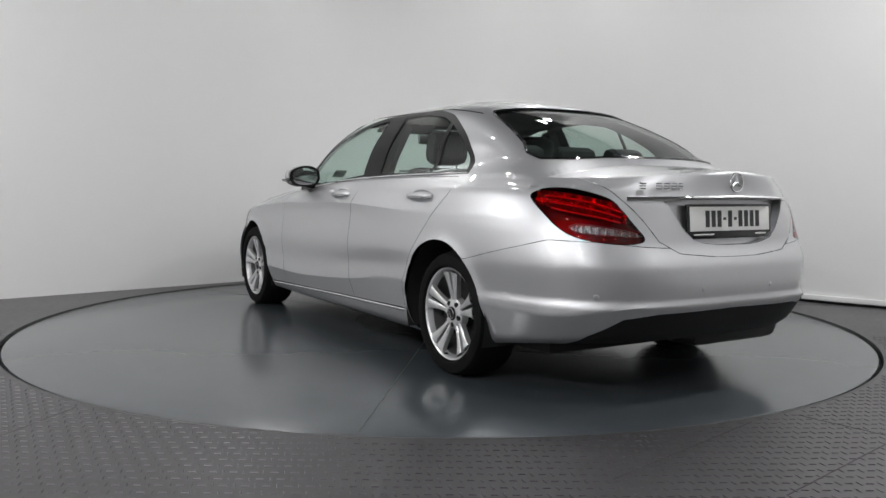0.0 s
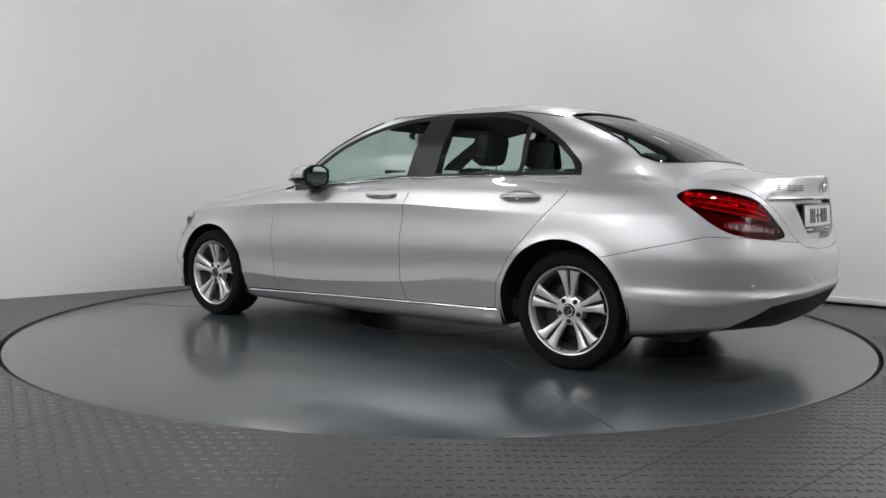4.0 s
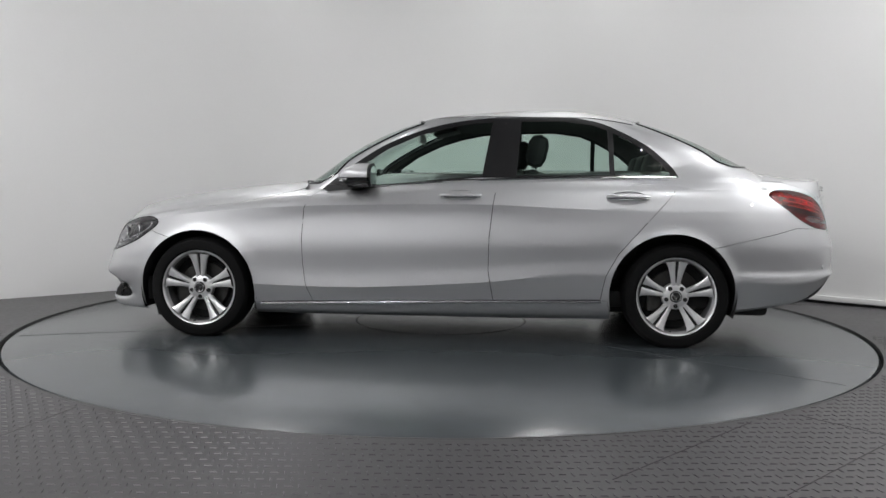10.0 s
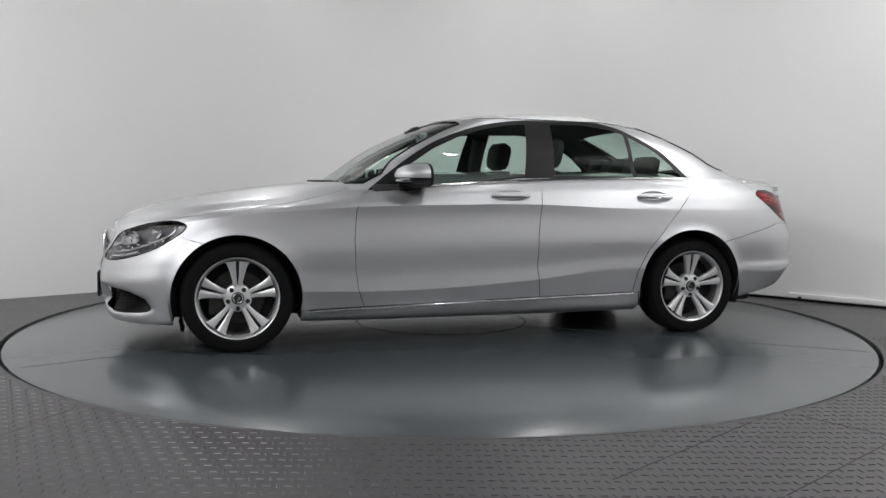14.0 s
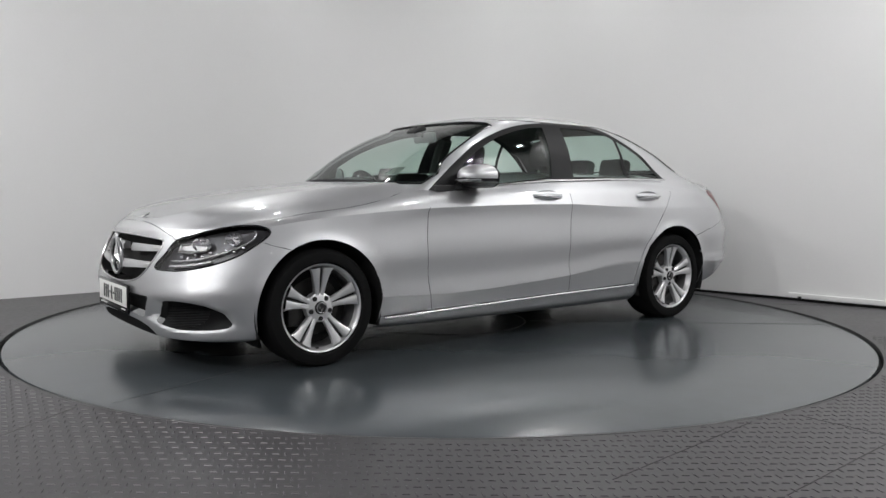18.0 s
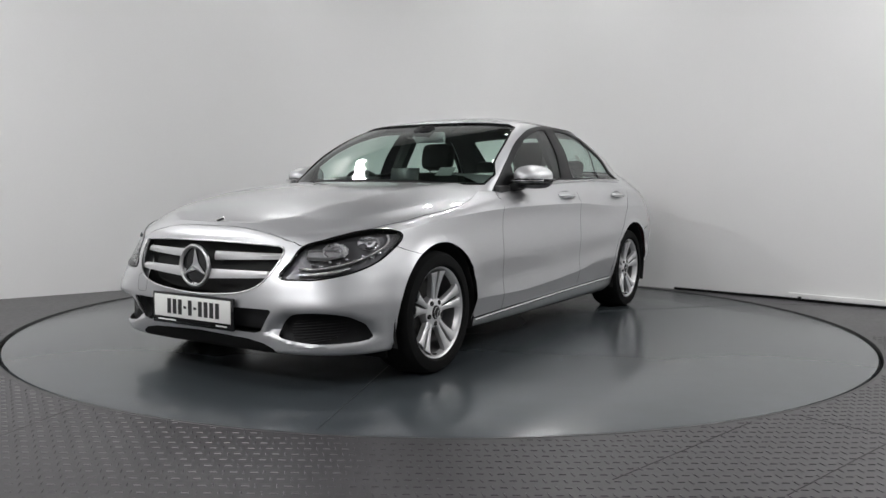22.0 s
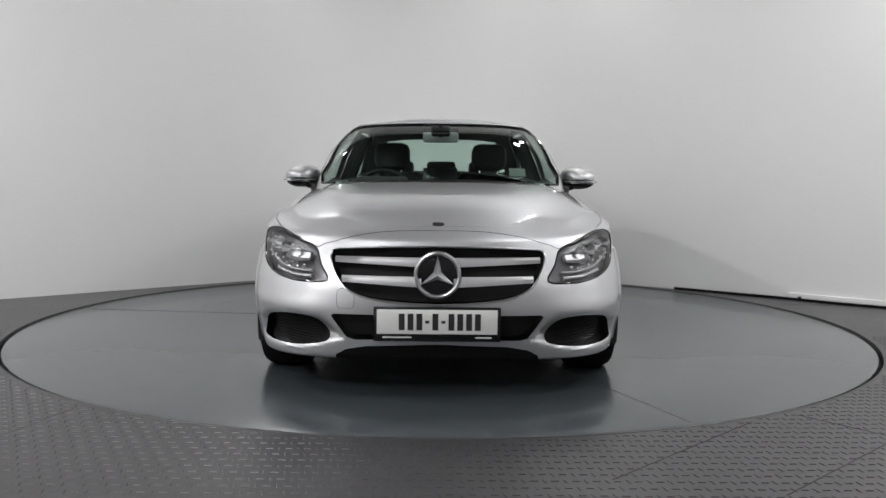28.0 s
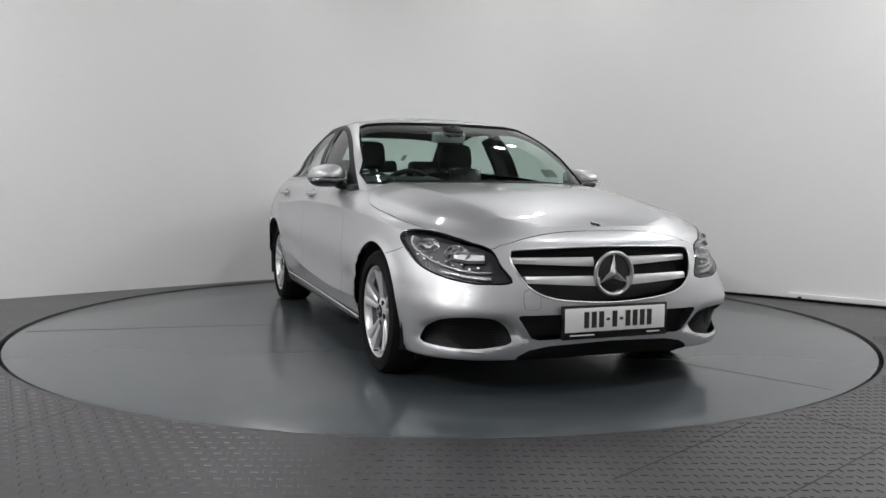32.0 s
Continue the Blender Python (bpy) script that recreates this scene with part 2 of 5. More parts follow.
    tagged(part("ceiling", bm, CEIL, None, "unseen dark studio ceiling", smooth=False), category="ceiling", kind="structure")
    # Worn skirting strip along the foot of the right wall.
    a, b = Vector((2.96, 1.20)), Vector((4.58, -0.20))
    d = (b - a).normalized()
    m = Matrix.Translation((*((a + b) / 2 - Vector((-d.y, d.x)) * 0.012), FLOOR_Z + 0.03)) @ pose(0, 0, 0, 0, 0, math.degrees(math.atan2(d.y, d.x)))
    tagged(part("baseboard", boxed(((b - a).length, 0.02, 0.06), m, 0.004), WALL, None, "low white painted skirting strip"), category="skirting", kind="structure")


def lay_cable():
    """A black cable that runs loosely along the foot of the wall."""
    pts = [(2.17, 1.84), (2.40, 1.64), (2.62, 1.45), (2.88, 1.24), (3.07, 1.05), (3.29, 0.84), (3.52, 0.66), (3.9, 0.30), (4.4, -0.14)]
    path = [(x, y, FLOOR_Z + 0.011) for x, y in smooth_loop(pts, 6, False)]
    cable = part("floor_cable", tube(bmesh.new(), path, 0.011, 8), RUBBER, None, "black cable lying along the foot of the wall")
    tagged(cable, category="cable")
    clip = part("cable_clip", boxed((0.03, 0.03, 0.035), pose(3.02, 1.125, FLOOR_Z + 0.0175, 0, 0, -40), 0.006), MATT_BLACK, None, "small black plastic clip on the wall foot")
    tagged(clip, category="clip")


def floor_joints():
    """Narrow dark joints between the steel plates."""
    lines = [((1.24, -2.50), (0.55, -3.16)), ((1.98, -2.46), (1.05, -3.28)), ((1.47, -2.40), (2.35, -3.50)), ((-1.50, -2.36), (-1.80, -3.6)), ((2.72, 0.9), (3.7, 0.75))]
    for p, q in lines:
        p, q = Vector(p), Vector(q)
        d = q - p
        m = pose((p.x + q.x) / 2, (p.y + q.y) / 2, FLOOR_Z, 0, 0, math.degrees(math.atan2(d.y, d.x)))
        tagged(part("floor_joint", boxed((d.length, 0.004, 0.0024), m), SHADOW_JOINT, None, "dark joint between steel floor plates", smooth=False), category="joint", kind="structure")


def tread_bars():
    """Raised bars of the tread plate, alternately along and across."""
    verts, faces = [], []
    rng = random.Random(4)
    px, py = 0.033, 0.060
    for j in range(int(-3.75 / py), int(2.4 / py)):
        for i in range(int(-4.2 / px), int(4.2 / px)):
            x, y = i * px + rng.uniform(-0.001, 0.001), j * py
            r = math.hypot(x, y)
            if r < 2.775 or y > -0.6 or y > 2.185 + 0.873 * (x + 1.92) - 0.05 or y > 2.22 - 0.855 * (x - 1.76) - 0.05 or y > 2.3:
                continue
            along = (i + j) % 2 == 0
            lx, ly = (0.0135, 0.0028) if along else (0.0030, 0.020)
            lean = 0.0 if along else 0.004
            k = len(verts)
            for sx, sy in ((-1, -1), (1, -1), (1, 1), (-1, 1)):
                verts.append((x + sx * lx - sy * lean, y + sy * ly, FLOOR_Z - 0.0005))
            for sx, sy in ((-0.75, -0.45), (0.75, -0.45), (0.75, 0.45), (-0.75, 0.45)):
                verts.append((x + sx * lx - sy * lean, y + sy * ly, FLOOR_Z + 0.0022))
            faces.append((k + 4, k + 5, k + 6, k + 7))
            for a in range(4):
                b = (a + 1) % 4
                faces.append((k + a, k + b, k + 4 + b, k + 4 + a))
    me = bpy.data.meshes.new("tread_bars")
    me.from_pydata(verts, [], faces)
    me.materials.append(TREAD)
    tagged(new("tread_bars", me), "raised steel bars of the tread plate floor", "tread pattern", kind="stuff")


def ceiling_panel(x, y, turn, power):
    base = new("ceiling_panel")
    base.matrix_basis = pose(x, y, CEILING_Z - 0.03, 0, 0, turn)
    tagged(base, "small square white ceiling downlight", "ceiling light", "ceiling light panels")
    bm = bmesh.new()
    for sx, sy, lx, ly in ((0, 0.10, 0.22, 0.02), (0, -0.10, 0.22, 0.02), (0.10, 0, 0.02, 0.18), (-0.10, 0, 0.02, 0.18)):
        box(bm, (lx, ly, 0.05), Matrix.Translation((sx, sy, 0)))
    part("frame", bm, SATIN, base, smooth=False)
    part("diffuser", boxed((0.18, 0.18, 0.012), Matrix.Translation((0, 0, -0.01))), LAMP_GLOW, base, "glowing white diffuser", smooth=False)
    lamp = bpy.data.lights.new("panel_light", "AREA")
    lamp.shape, lamp.size, lamp.size_y, lamp.energy = "RECTANGLE", 0.16, 0.16, power
    ob = new("panel_light", lamp)
    ob.matrix_basis = pose(x, y, CEILING_Z - 0.06, 0, 0, turn)


def back_spotlight(x, y, z, aim, power):
    """A can spotlight on a ceiling bracket, aimed across the turntable."""
    base = tagged(new("spotlight"), "black can spotlight on a ceiling bracket", "spotlight")
    base.matrix_basis = Matrix.Translation((x, y, z))
    part("bracket", tube(bmesh.new(), [(0, 0, 0.03), (0, 0, CEILING_Z - z)], 0.012, 8), MATT_BLACK, base)
    turn = (Vector(aim) - Vector((x, y, z))).to_track_quat("-Z", "Y").to_matrix().to_4x4()
    part("can", lathe(bmesh.new(), [(0.04, 0.12), (0.085, 0.11), (0.09, 0.0), (0.086, 0.0), (0.08, 0.10), (0.0005, 0.10)], 32, turn, axis="Z"), MATT_BLACK, base)
    part("lens", lathe(bmesh.new(), [(0.0005, 0.018), (0.084, 0.018)], 32, turn, axis="Z"), LAMP_GLOW, base, "glowing round lens")
    lamp = bpy.data.lights.new("spot_light", "AREA")
    lamp.shape, lamp.size, lamp.energy, lamp.spread = "DISK", 0.14, power, radians(100)
    new("spot_light", lamp).matrix_basis = Matrix.Translation((x, y, z)) @ turn @ Matrix.Translation((0, 0, -0.01))


# Grey of the unseen rear wall, tuned for reflections in the car's sides.
DARK_WALL = vary(material("light_grey_wall", (0.42, 0.42, 0.43), 0.7), 0.8, 0.06, 0.03)
EDGE_STEEL = vary(material("edge_steel", (0.10, 0.10, 0.10), 0.45, 0.7), 5, 0.2, 0.08)
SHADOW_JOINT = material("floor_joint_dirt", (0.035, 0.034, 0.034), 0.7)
DECK_SEAM = material("deck_seam", (0.042, 0.048, 0.052), 0.35)
TREAD = vary(material("tread_bar_steel", (0.066, 0.062, 0.067), 0.34, 0.45), 3, 0.25, 0.08)
build_room()
lay_cable()
floor_joints()
tread_bars()
for lx, ly, watts in LAMPS:
    ceiling_panel(lx, ly, 0, watts)
back_spotlight(1.3, 2.1, 3.7, (0.4, -3.6, 0.0), 1.3)


def build_turntable():
    base = tagged(new("turntable"), "round turntable with glossy grey painted deck", "turntable")
    bm = bmesh.new()
    lathe(bm, [(0.0001, 0.0), (0.9, 0.0), (1.8, 0.0), (DISC_R - 0.012, 0.0), (DISC_R - 0.003, -0.003), (DISC_R, -0.012), (DISC_R, -0.06)], 180, axis="Z")
    part("deck", bm, DISC, base)
    bm = lathe(bmesh.new(), [(DISC_R, -0.05), (DISC_R + 0.012, -0.05), (DISC_R + 0.012, -0.025), (DISC_R + 0.001, -0.02)], 120, axis="Z")
    part("rubber_seal", bm, RUBBER, base, "black rubber edge seal")
    bm = lathe(bmesh.new(), [(0.585, 0.0002), (0.587, 0.0012), (0.593, 0.0012), (0.595, 0.0002)], 96, axis="Z")
    part("hatch_joint", bm, SHADOW_JOINT, base, "dark joint round the centre hatch")
    for a, r0, r1 in ((22, 0.62, 2.68), (142, 0.62, 2.68), (262, 0.62, 2.68)):
        m = pose(0, 0, 0.0006, 0, 0, a) @ Matrix.Translation(((r0 + r1) / 2, 0, 0))
        part("deck_joint", boxed((r1 - r0, 0.004, 0.001), m), DECK_SEAM, base, "fine joint in the painted deck", smooth=False)
    # Scuffs and paint chips, too small to count.
    rng = random.Random(11)
    bm = bmesh.new()
    for k in range(36):
        r, a = 2.6 * math.sqrt(rng.random()), rng.random() * 6.283
        m = pose(r * math.cos(a), r * math.sin(a), 0.0006, 0, 0, rng.random() * 360)
        n = rng.randint(5, 7)
        size = rng.choice((0.002, 0.003, 0.004, 0.006))
        bm.faces.new([bm.verts.new(m @ Vector((size * rng.uniform(0.5, 2.2) * math.cos(6.283 * i / n), size * rng.uniform(0.3, 0.8) * math.sin(6.283 * i / n), 0))) for i in range(n)])
    part("paint_chips", bm, SHADOW_JOINT, base, "dark paint chips on the deck", smooth=False, kind="stuff")
    return base


turntable = build_turntable()
# ---- the car's skin: rows of superellipse plan curves, from the sill up ----
X_FRONT, X_REAR = 1.4, -1.35
Z_KEYS = (2.2, 1.9, 1.42, 0.6, -0.25, -0.9, -1.42, -2.1, -2.48)


def row(xf, xr, zs, bs, nf=4.0, nr=3.5, pf=3.2, pr=3.0):
    """One feature line: nose and tail, heights at Z_KEYS and half widths at 1.42, 0.6, -0.25, -1.42."""
    z = spline(sorted(zip(Z_KEYS, zs)))
    b = spline(sorted(zip((1.42, 0.6, -0.25, -1.42), bs)))
    return xf, xr, z, b, (pf, nf), (pr, nr)


ROWS = [
    row(2.02, -2.36, (0.148, 0.145, 0.152, 0.14, 0.14, 0.15, 0.17, 0.25, 0.285), (0.80, 0.75, 0.75, 0.80)),
    row(2.15, -2.405, (0.168, 0.170, 0.19, 0.165, 0.175, 0.185, 0.20, 0.27, 0.33), (0.862, 0.812, 0.815, 0.828)),
    row(2.185, -2.44, (0.25, 0.265, 0.27, 0.225, 0.245, 0.26, 0.28, 0.32, 0.385), (0.880, 0.850, 0.852, 0.858)),
    row(2.20, -2.475, (0.32, 0.335, 0.34, 0.325, 0.365, 0.425, 0.42, 0.385, 0.447), (0.893, 0.893, 0.893, 0.892)),
    row(2.204, -2.474, (0.38, 0.40, 0.41, 0.42, 0.45, 0.50, 0.50, 0.47, 0.50), (0.899, 0.888, 0.888, 0.894)),
    row(2.205, -2.465, (0.45, 0.48, 0.52, 0.56, 0.585, 0.60, 0.61, 0.585, 0.585), (0.905, 0.897, 0.898, 0.903), 3.5, 3.5, 2.8),
    row(2.18, -2.43, (0.59, 0.63, 0.700, 0.757, 0.770, 0.750, 0.745, 0.72, 0.70), (0.884, 0.8835, 0.8845, 0.889), 2.8, 3.4, 2.4, 2.9),
    row(2.155, -2.425, (0.655, 0.692, 0.763, 0.815, 0.828, 0.806, 0.797, 0.80, 0.80), (0.876, 0.8895, 0.8895, 0.879), 2.6, 3.1, 2.25, 2.7),
    row(2.15, -2.425, (0.675, 0.716, 0.787, 0.842, 0.853, 0.842, 0.834, 0.838, 0.838), (0.846, 0.872, 0.874, 0.866), 2.55, 3.0, 2.2, 2.6),
    row(2.125, -2.425, (0.707, 0.735, 0.806, 0.878, 0.908, 0.908, 0.91, 0.905, 0.91), (0.800, 0.838, 0.842, 0.836), 2.6, 2.75, 2.2, 2.4),
    row(2.08, -2.435, (0.738, 0.768, 0.836, 0.906, 0.965, 0.985, 0.99, 0.970, 0.992), (0.745, 0.790, 0.795, 0.745), 2.7, 2.4, 2.2, 2.3),
]
HOOD_LINE = spline([(-2.44, 0.995), (-2.42, 1.005), (-2.35, 1.002), (-2.2, 1.015), (-2.0, 1.04), (-1.6, 1.05), (-1.0, 1.05), (0.2, 1.03), (0.85, 0.965), (1.0, 0.956), (1.2, 0.936), (1.45, 0.905), (1.75, 0.856), (1.9, 0.820), (2.0, 0.784), (2.06, 0.752), (2.08, 0.738)])
# Half width of the bonnet between its two ridges.
RIDGE = spline([(0.6, 0.64), (0.9, 0.60), (1.5, 0.53), (1.9, 0.46), (2.08, 0.42)])
N_AROUND, N_TOP = 230, 14
# The skin breaks at the lower crease and at the shoulder line.
CREASED = ((0, 3, 20), (3, 7, 32), (7, 10, 20))


def around(u, xf, xr, b, nf, nr):
    """A point (x, y) of a plan curve; u runs 0 at the nose to 1 at the tail."""
    k = u * 3.0
    if k < 1.15:
        a = k / 1.15 * math.pi / 2
        x = X_FRONT + (xf - X_FRONT) * max(math.cos(a), 0) ** (2 / nf[0])
        s = math.sin(a) ** (2 / nf[1])
    elif k > 1.85:
        a = (3 - k) / 1.15 * math.pi / 2
        x = X_REAR + (xr - X_REAR) * max(math.cos(a), 0) ** (2 / nr[0])
        s = math.sin(a) ** (2 / nr[1])
    else:
        x = X_FRONT + (X_REAR - X_FRONT) * (k - 1.15) / 0.7
        s = 1.0
    return x, s * b(x)


def weave(rows, u):
    """Points up the skin at u, splined through the feature lines."""
    pts = []
    for xf, xr, z, b, nf, nr in rows:
        x, y = around(u, xf, xr, b, nf, nr)
        pts.append((x, y, z(x)))
    v = [0.0]
    for a, b in zip(pts, pts[1:]):
        v.append(v[-1] + max(math.dist(a, b), 1e-4))
    out = []
    for lo, hi, m in CREASED:
        curves = [spline(list(zip(v[lo : hi + 1], [p[i] for p in pts[lo : hi + 1]]))) for i in range(3)]
        out += [tuple(c(v[lo] + (v[hi] - v[lo]) * k / m) for c in curves) for k in range(m)]
    return out + [pts[-1]]


def sheet(grid, mirrored=True):
    bm = bmesh.new()
    vs = [[bm.verts.new(p) for p in col] for col in grid]
    for i in range(len(vs) - 1):
        for k in range(len(vs[0]) - 1):
            bm.faces.new((vs[i][k], vs[i + 1][k], vs[i + 1][k + 1], vs[i][k + 1]))
    if mirrored:
        other = [[bm.verts.new((p[0], -p[1], p[2])) for p in col] for col in grid]
        for i in range(len(vs) - 1):
            for k in range(len(vs[0]) - 1):
                bm.faces.new((other[i][k], other[i][k + 1], other[i + 1][k + 1], other[i + 1][k]))
        bmesh.ops.remove_doubles(bm, verts=bm.verts[:], dist=1e-4)
    bmesh.ops.dissolve_degenerate(bm, edges=bm.edges[:], dist=1e-5)
    bm.normal_update()
    return bm


def top_curve(x, y, z, zc):
    """Points from the edge of the top sheet to the middle line; the bonnet has a ridge on each side."""
    plain = [(y * (1 - k / N_TOP), zc - (zc - z) * (1 - k / N_TOP) ** 2.6) for k in range(1, N_TOP + 1)]
    r = min(RIDGE(x), y * 0.86)
    blend = min(max((x - 0.6) / 0.2, 0.0), 1.0)
    if blend <= 0 or y < 0.02:
        return plain
    crown = min(0.016, (zc - z) * 0.35)
    out = []
    for k in range(1, 7):
        w = k / 6
        out.append((y + (r - y) * w, z + (zc - crown - z) * (w + 0.2 * w * (1 - w))))
    for w in (0.04, 0.1, 0.25, 0.42, 0.6, 0.8, 1.0, 1.0)[: N_TOP - 7] + (1.0,):
        out.append((r * (1 - w), zc - crown * (1 - w) ** 2))
    return [(a[0] * blend + b[0] * (1 - blend), a[1] * blend + b[1] * (1 - blend)) for a, b in zip(out, plain)]


def lower_skin():
    grid = []
    for i in range(N_AROUND + 1):
        col = weave(ROWS, i / N_AROUND)
        x, y, z = col[-1]
        zc = max(HOOD_LINE(x), z)
        col += [(x, q, h) for q, h in top_curve(x, y, z, zc)]
        grid.append([sculpt(p) for p in col])
    return sheet(grid)


WING = [(0.845, 0.325), (0.78, 0.366), (0.65, 0.380), (0.52, 0.376), (0.475, 0.350), (0.42, 0.292), (0.375, 0.252), (0.46, 0.236), (0.56, 0.206), (0.70, 0.197), (0.80, 0.205), (0.845, 0.235)]


def off_edge(pt, poly):
    """Distance of a point inside poly from its edge; 0 outside."""
    if not inside(pt, poly):
        return 0.0
    p = Vector(pt)
    best = 9.0
    for i in range(len(poly)):
        a, b = Vector(poly[i - 1]), Vector(poly[i])
        t = min(max((p - a).dot(b - a) / (b - a).length_squared, 0), 1)
        best = min(best, (p - a - (b - a) * t).length)
    return best


def sculpt(p):
    """The hollow round the side intakes of the front bumper."""
    x, y, z = p
    for ax, az, ar in (ARCH_F, ARCH_R):
        # Rolled lip round the wheel arch.
        u = (math.hypot(x - ax, z - az) - ar) / 0.055
        if y > 0.6 and -0.5 < u < 1 and z > 0.2:
            y += 0.011 * (1 - max(u, 0)) ** 2 * min((y - 0.6) / 0.1, 1.0)
    if x > 1.72 and 0.19 < z < 0.39:
        k = min(off_edge((y, z), WING) / 0.055, 1.0)
        k = k * k * (3 - 2 * k) * min((x - 1.72) / 0.1, 1.0)
        x -= 0.046 * k
        y -= 0.012 * k
    if x < -1.72 and 0.43 < z < 0.62:
        # The rear bumper steps in above its lower crease.
        k = max(1 - (z - 0.452) / 0.146, 0.0) if z > 0.452 else max((z - 0.43) / 0.022, 0.0)
        k *= min((-1.72 - x) / 0.12, 1.0)
        x += 0.012 * k
        y -= 0.007 * k * min(y / 0.3, 1.0)
    return x, y, z


# Greenhouse rows: height share, nose x, tail x.
BELT_Z = spline([(-2.2, 0.985), (-1.42, 0.985), (-0.9, 0.982), (-0.25, 0.965), (0.3, 0.925), (0.75, 0.895), (1.1, 0.88)])


def upper_rows():
    rows = []
    for s in (-0.13, 0.0, 0.25, 0.5, 0.75, 0.9, 1.0):
        zf = 0.93 + (1.362 - 0.93) * s
        xf = spline([(0.87, 0.975), (0.93, 0.888), (1.03, 0.743), (1.167, 0.547), (1.266, 0.36), (1.345, 0.15), (1.38, 0.03)])(zf)
        zr = 1.01 + (1.375 - 1.01) * s
        xr = spline([(0.96, -2.16), (1.01, -2.06), (1.068, -1.95), (1.178, -1.74), (1.256, -1.57), (1.341, -1.33), (1.375, -1.20)])(zr)
        half = 0.785 + (0.600 - 0.785) * s + 0.040 * math.sin(math.pi * s) if s >= 0 else 0.826
        rows.append((s, xf, xr, zf, zr, half))
    return rows


ROOF_LINE = spline([(-1.25, 1.372), (-1.0, 1.42), (-0.8, 1.44), (-0.55, 1.44), (-0.3, 1.425), (-0.1, 1.405), (0.05, 1.375)])


def width_at(tree, x, z):
    hit = tree.ray_cast(Vector((x, 2, z)), Vector((0, -1, 0)))
    return hit[0].y if hit[0] else None


def shoulder(p):
    """Lets the rear pillar run smoothly into the wing below it."""
    x, y, z = p
    k = min(max((-1.36 - x) / 0.22, 0.0), 1.0)
    if k <= 0 or z > 1.08 or x < -2.06:
        return p
    k = k * k * (3 - 2 * k) * min(max((x + 1.98) / 0.22, 0.0), 1.0)
    a, b = width_at(LOWER_TREE, x, 0.92), width_at(LOWER_TREE, x, 0.90)
    c, d = width_at(RAW_UPPER_TREE, x, 1.08), width_at(RAW_UPPER_TREE, x, 1.06)
    if None in (a, b, c, d):
        return p
    if z <= 0.98:
        low = (width_at(LOWER_TREE, x, z) or y) - 0.003
        y = min(y, low + max(z - 0.92, 0.0) * 0.25)
    if z <= 0.92:
        return x, y + (low - y) * k, z
    t = (z - 0.92) / 0.16
    m0, m1 = (a - b) * 8, (c - d) * 8
    q = (2 * t**3 - 3 * t**2 + 1) * a + (t**3 - 2 * t**2 + t) * m0 + (-2 * t**3 + 3 * t**2) * c + (t**3 - t**2) * m1
    return x, y + max(q - y, 0.0) * k, z


def upper_skin(raw=False):
    rows = upper_rows()
    grid = []
    n = 200
    for i in range(n + 1):
        u = i / n
        pts = []
        for s, xf, xr, zf, zr, half in rows:
            k = u * 3
            xa, xb = xf - 0.36 - 0.04 * s, xr + 0.62 * (1 - 0.25 * s)
            if k < 1.2:
                a = k / 1.2 * math.pi / 2
                x = xa + (xf - xa) * max(math.cos(a), 0) ** (2 / 4.0)
                y = half * math.sin(a) ** (2 / 4.0)
                t = a / (math.pi / 2)
            elif k > 1.8:
                a = (3 - k) / 1.2 * math.pi / 2
                x = xb + (xr - xb) * max(math.cos(a), 0) ** (2 / 3.0)
                y = half * math.sin(a) ** (2 / 3.0)
                t = a / (math.pi / 2)
            else:
                x = xa + (xb - xa) * (k - 1.2) / 0.6
                y, t = half, 1.0
            t = t * t * (3 - 2 * t)
            # The cabin narrows towards the tail.
            g = min(max((0.1 - x) / 1.5, 0.0), 1.0)
            y *= 1 - 0.10 * g * g * (3 - 2 * g) * min(max(s / 0.2, 0.0), 1.0)
            zs = BELT_Z(x) - 0.02 + (ROOF_TOP - BELT_Z(x)) * s
            ze = zf if k < 1.5 else zr
            pts.append((x, y, ze + (zs - ze) * t))
        v = [p[0] for p in rows]
        curves = [spline(list(zip(v, [p[j] for p in pts]))) for j in range(3)]
        col = [tuple(c(-0.13 + 1.13 * m / 38) for c in curves) for m in range(39)]
        x, y, z = col[-1]
        zc = max(ROOF_LINE(x), z)
        for m in range(1, 13):
            w = m / 12
            col.append((x, y * (1 - w), zc - (zc - z) * (1 - w) ** 2.4))
        grid.append(col if raw else [shoulder(p) for p in col])
    return sheet(grid)


ROOF_TOP = 1.375
ARCH_F, ARCH_R = (1.432, 0.300, 0.354), (-1.400, 0.312, 0.357)
LOWER_TREE = BVHTree.FromBMesh(lower_skin())
RAW_UPPER_TREE = BVHTree.FromBMesh(upper_skin(True))
UPPER_TREE = BVHTree.FromBMesh(upper_skin())


def both(half):
    """A closed outline from its half with the first number above zero."""
    return list(half) + [(-a, b) for a, b in half[::-1] if a > 1e-6]


def sunk(piece, depth):
    for v in piece.verts:
        v.co -= v.normal * depth
    return piece


def skirt(bm, depth):
    """Walls from the free edges of a sheet straight down its normals."""
    bm.normal_update()
    edges = [e for e in bm.edges if e.is_boundary]
    nrm = {v: v.normal.copy() for e in edges for v in e.verts}
    out = bmesh.ops.extrude_edge_only(bm, edges=edges)["geom"]
    for g in out:
        if isinstance(g, bmesh.types.BMEdge) and not g.is_boundary:
            a, b = g.verts
            if a in nrm and b not in nrm:
                b.co = a.co - nrm[a] * depth
            elif b in nrm and a not in nrm:
                a.co = b.co - nrm[b] * depth
    return bm


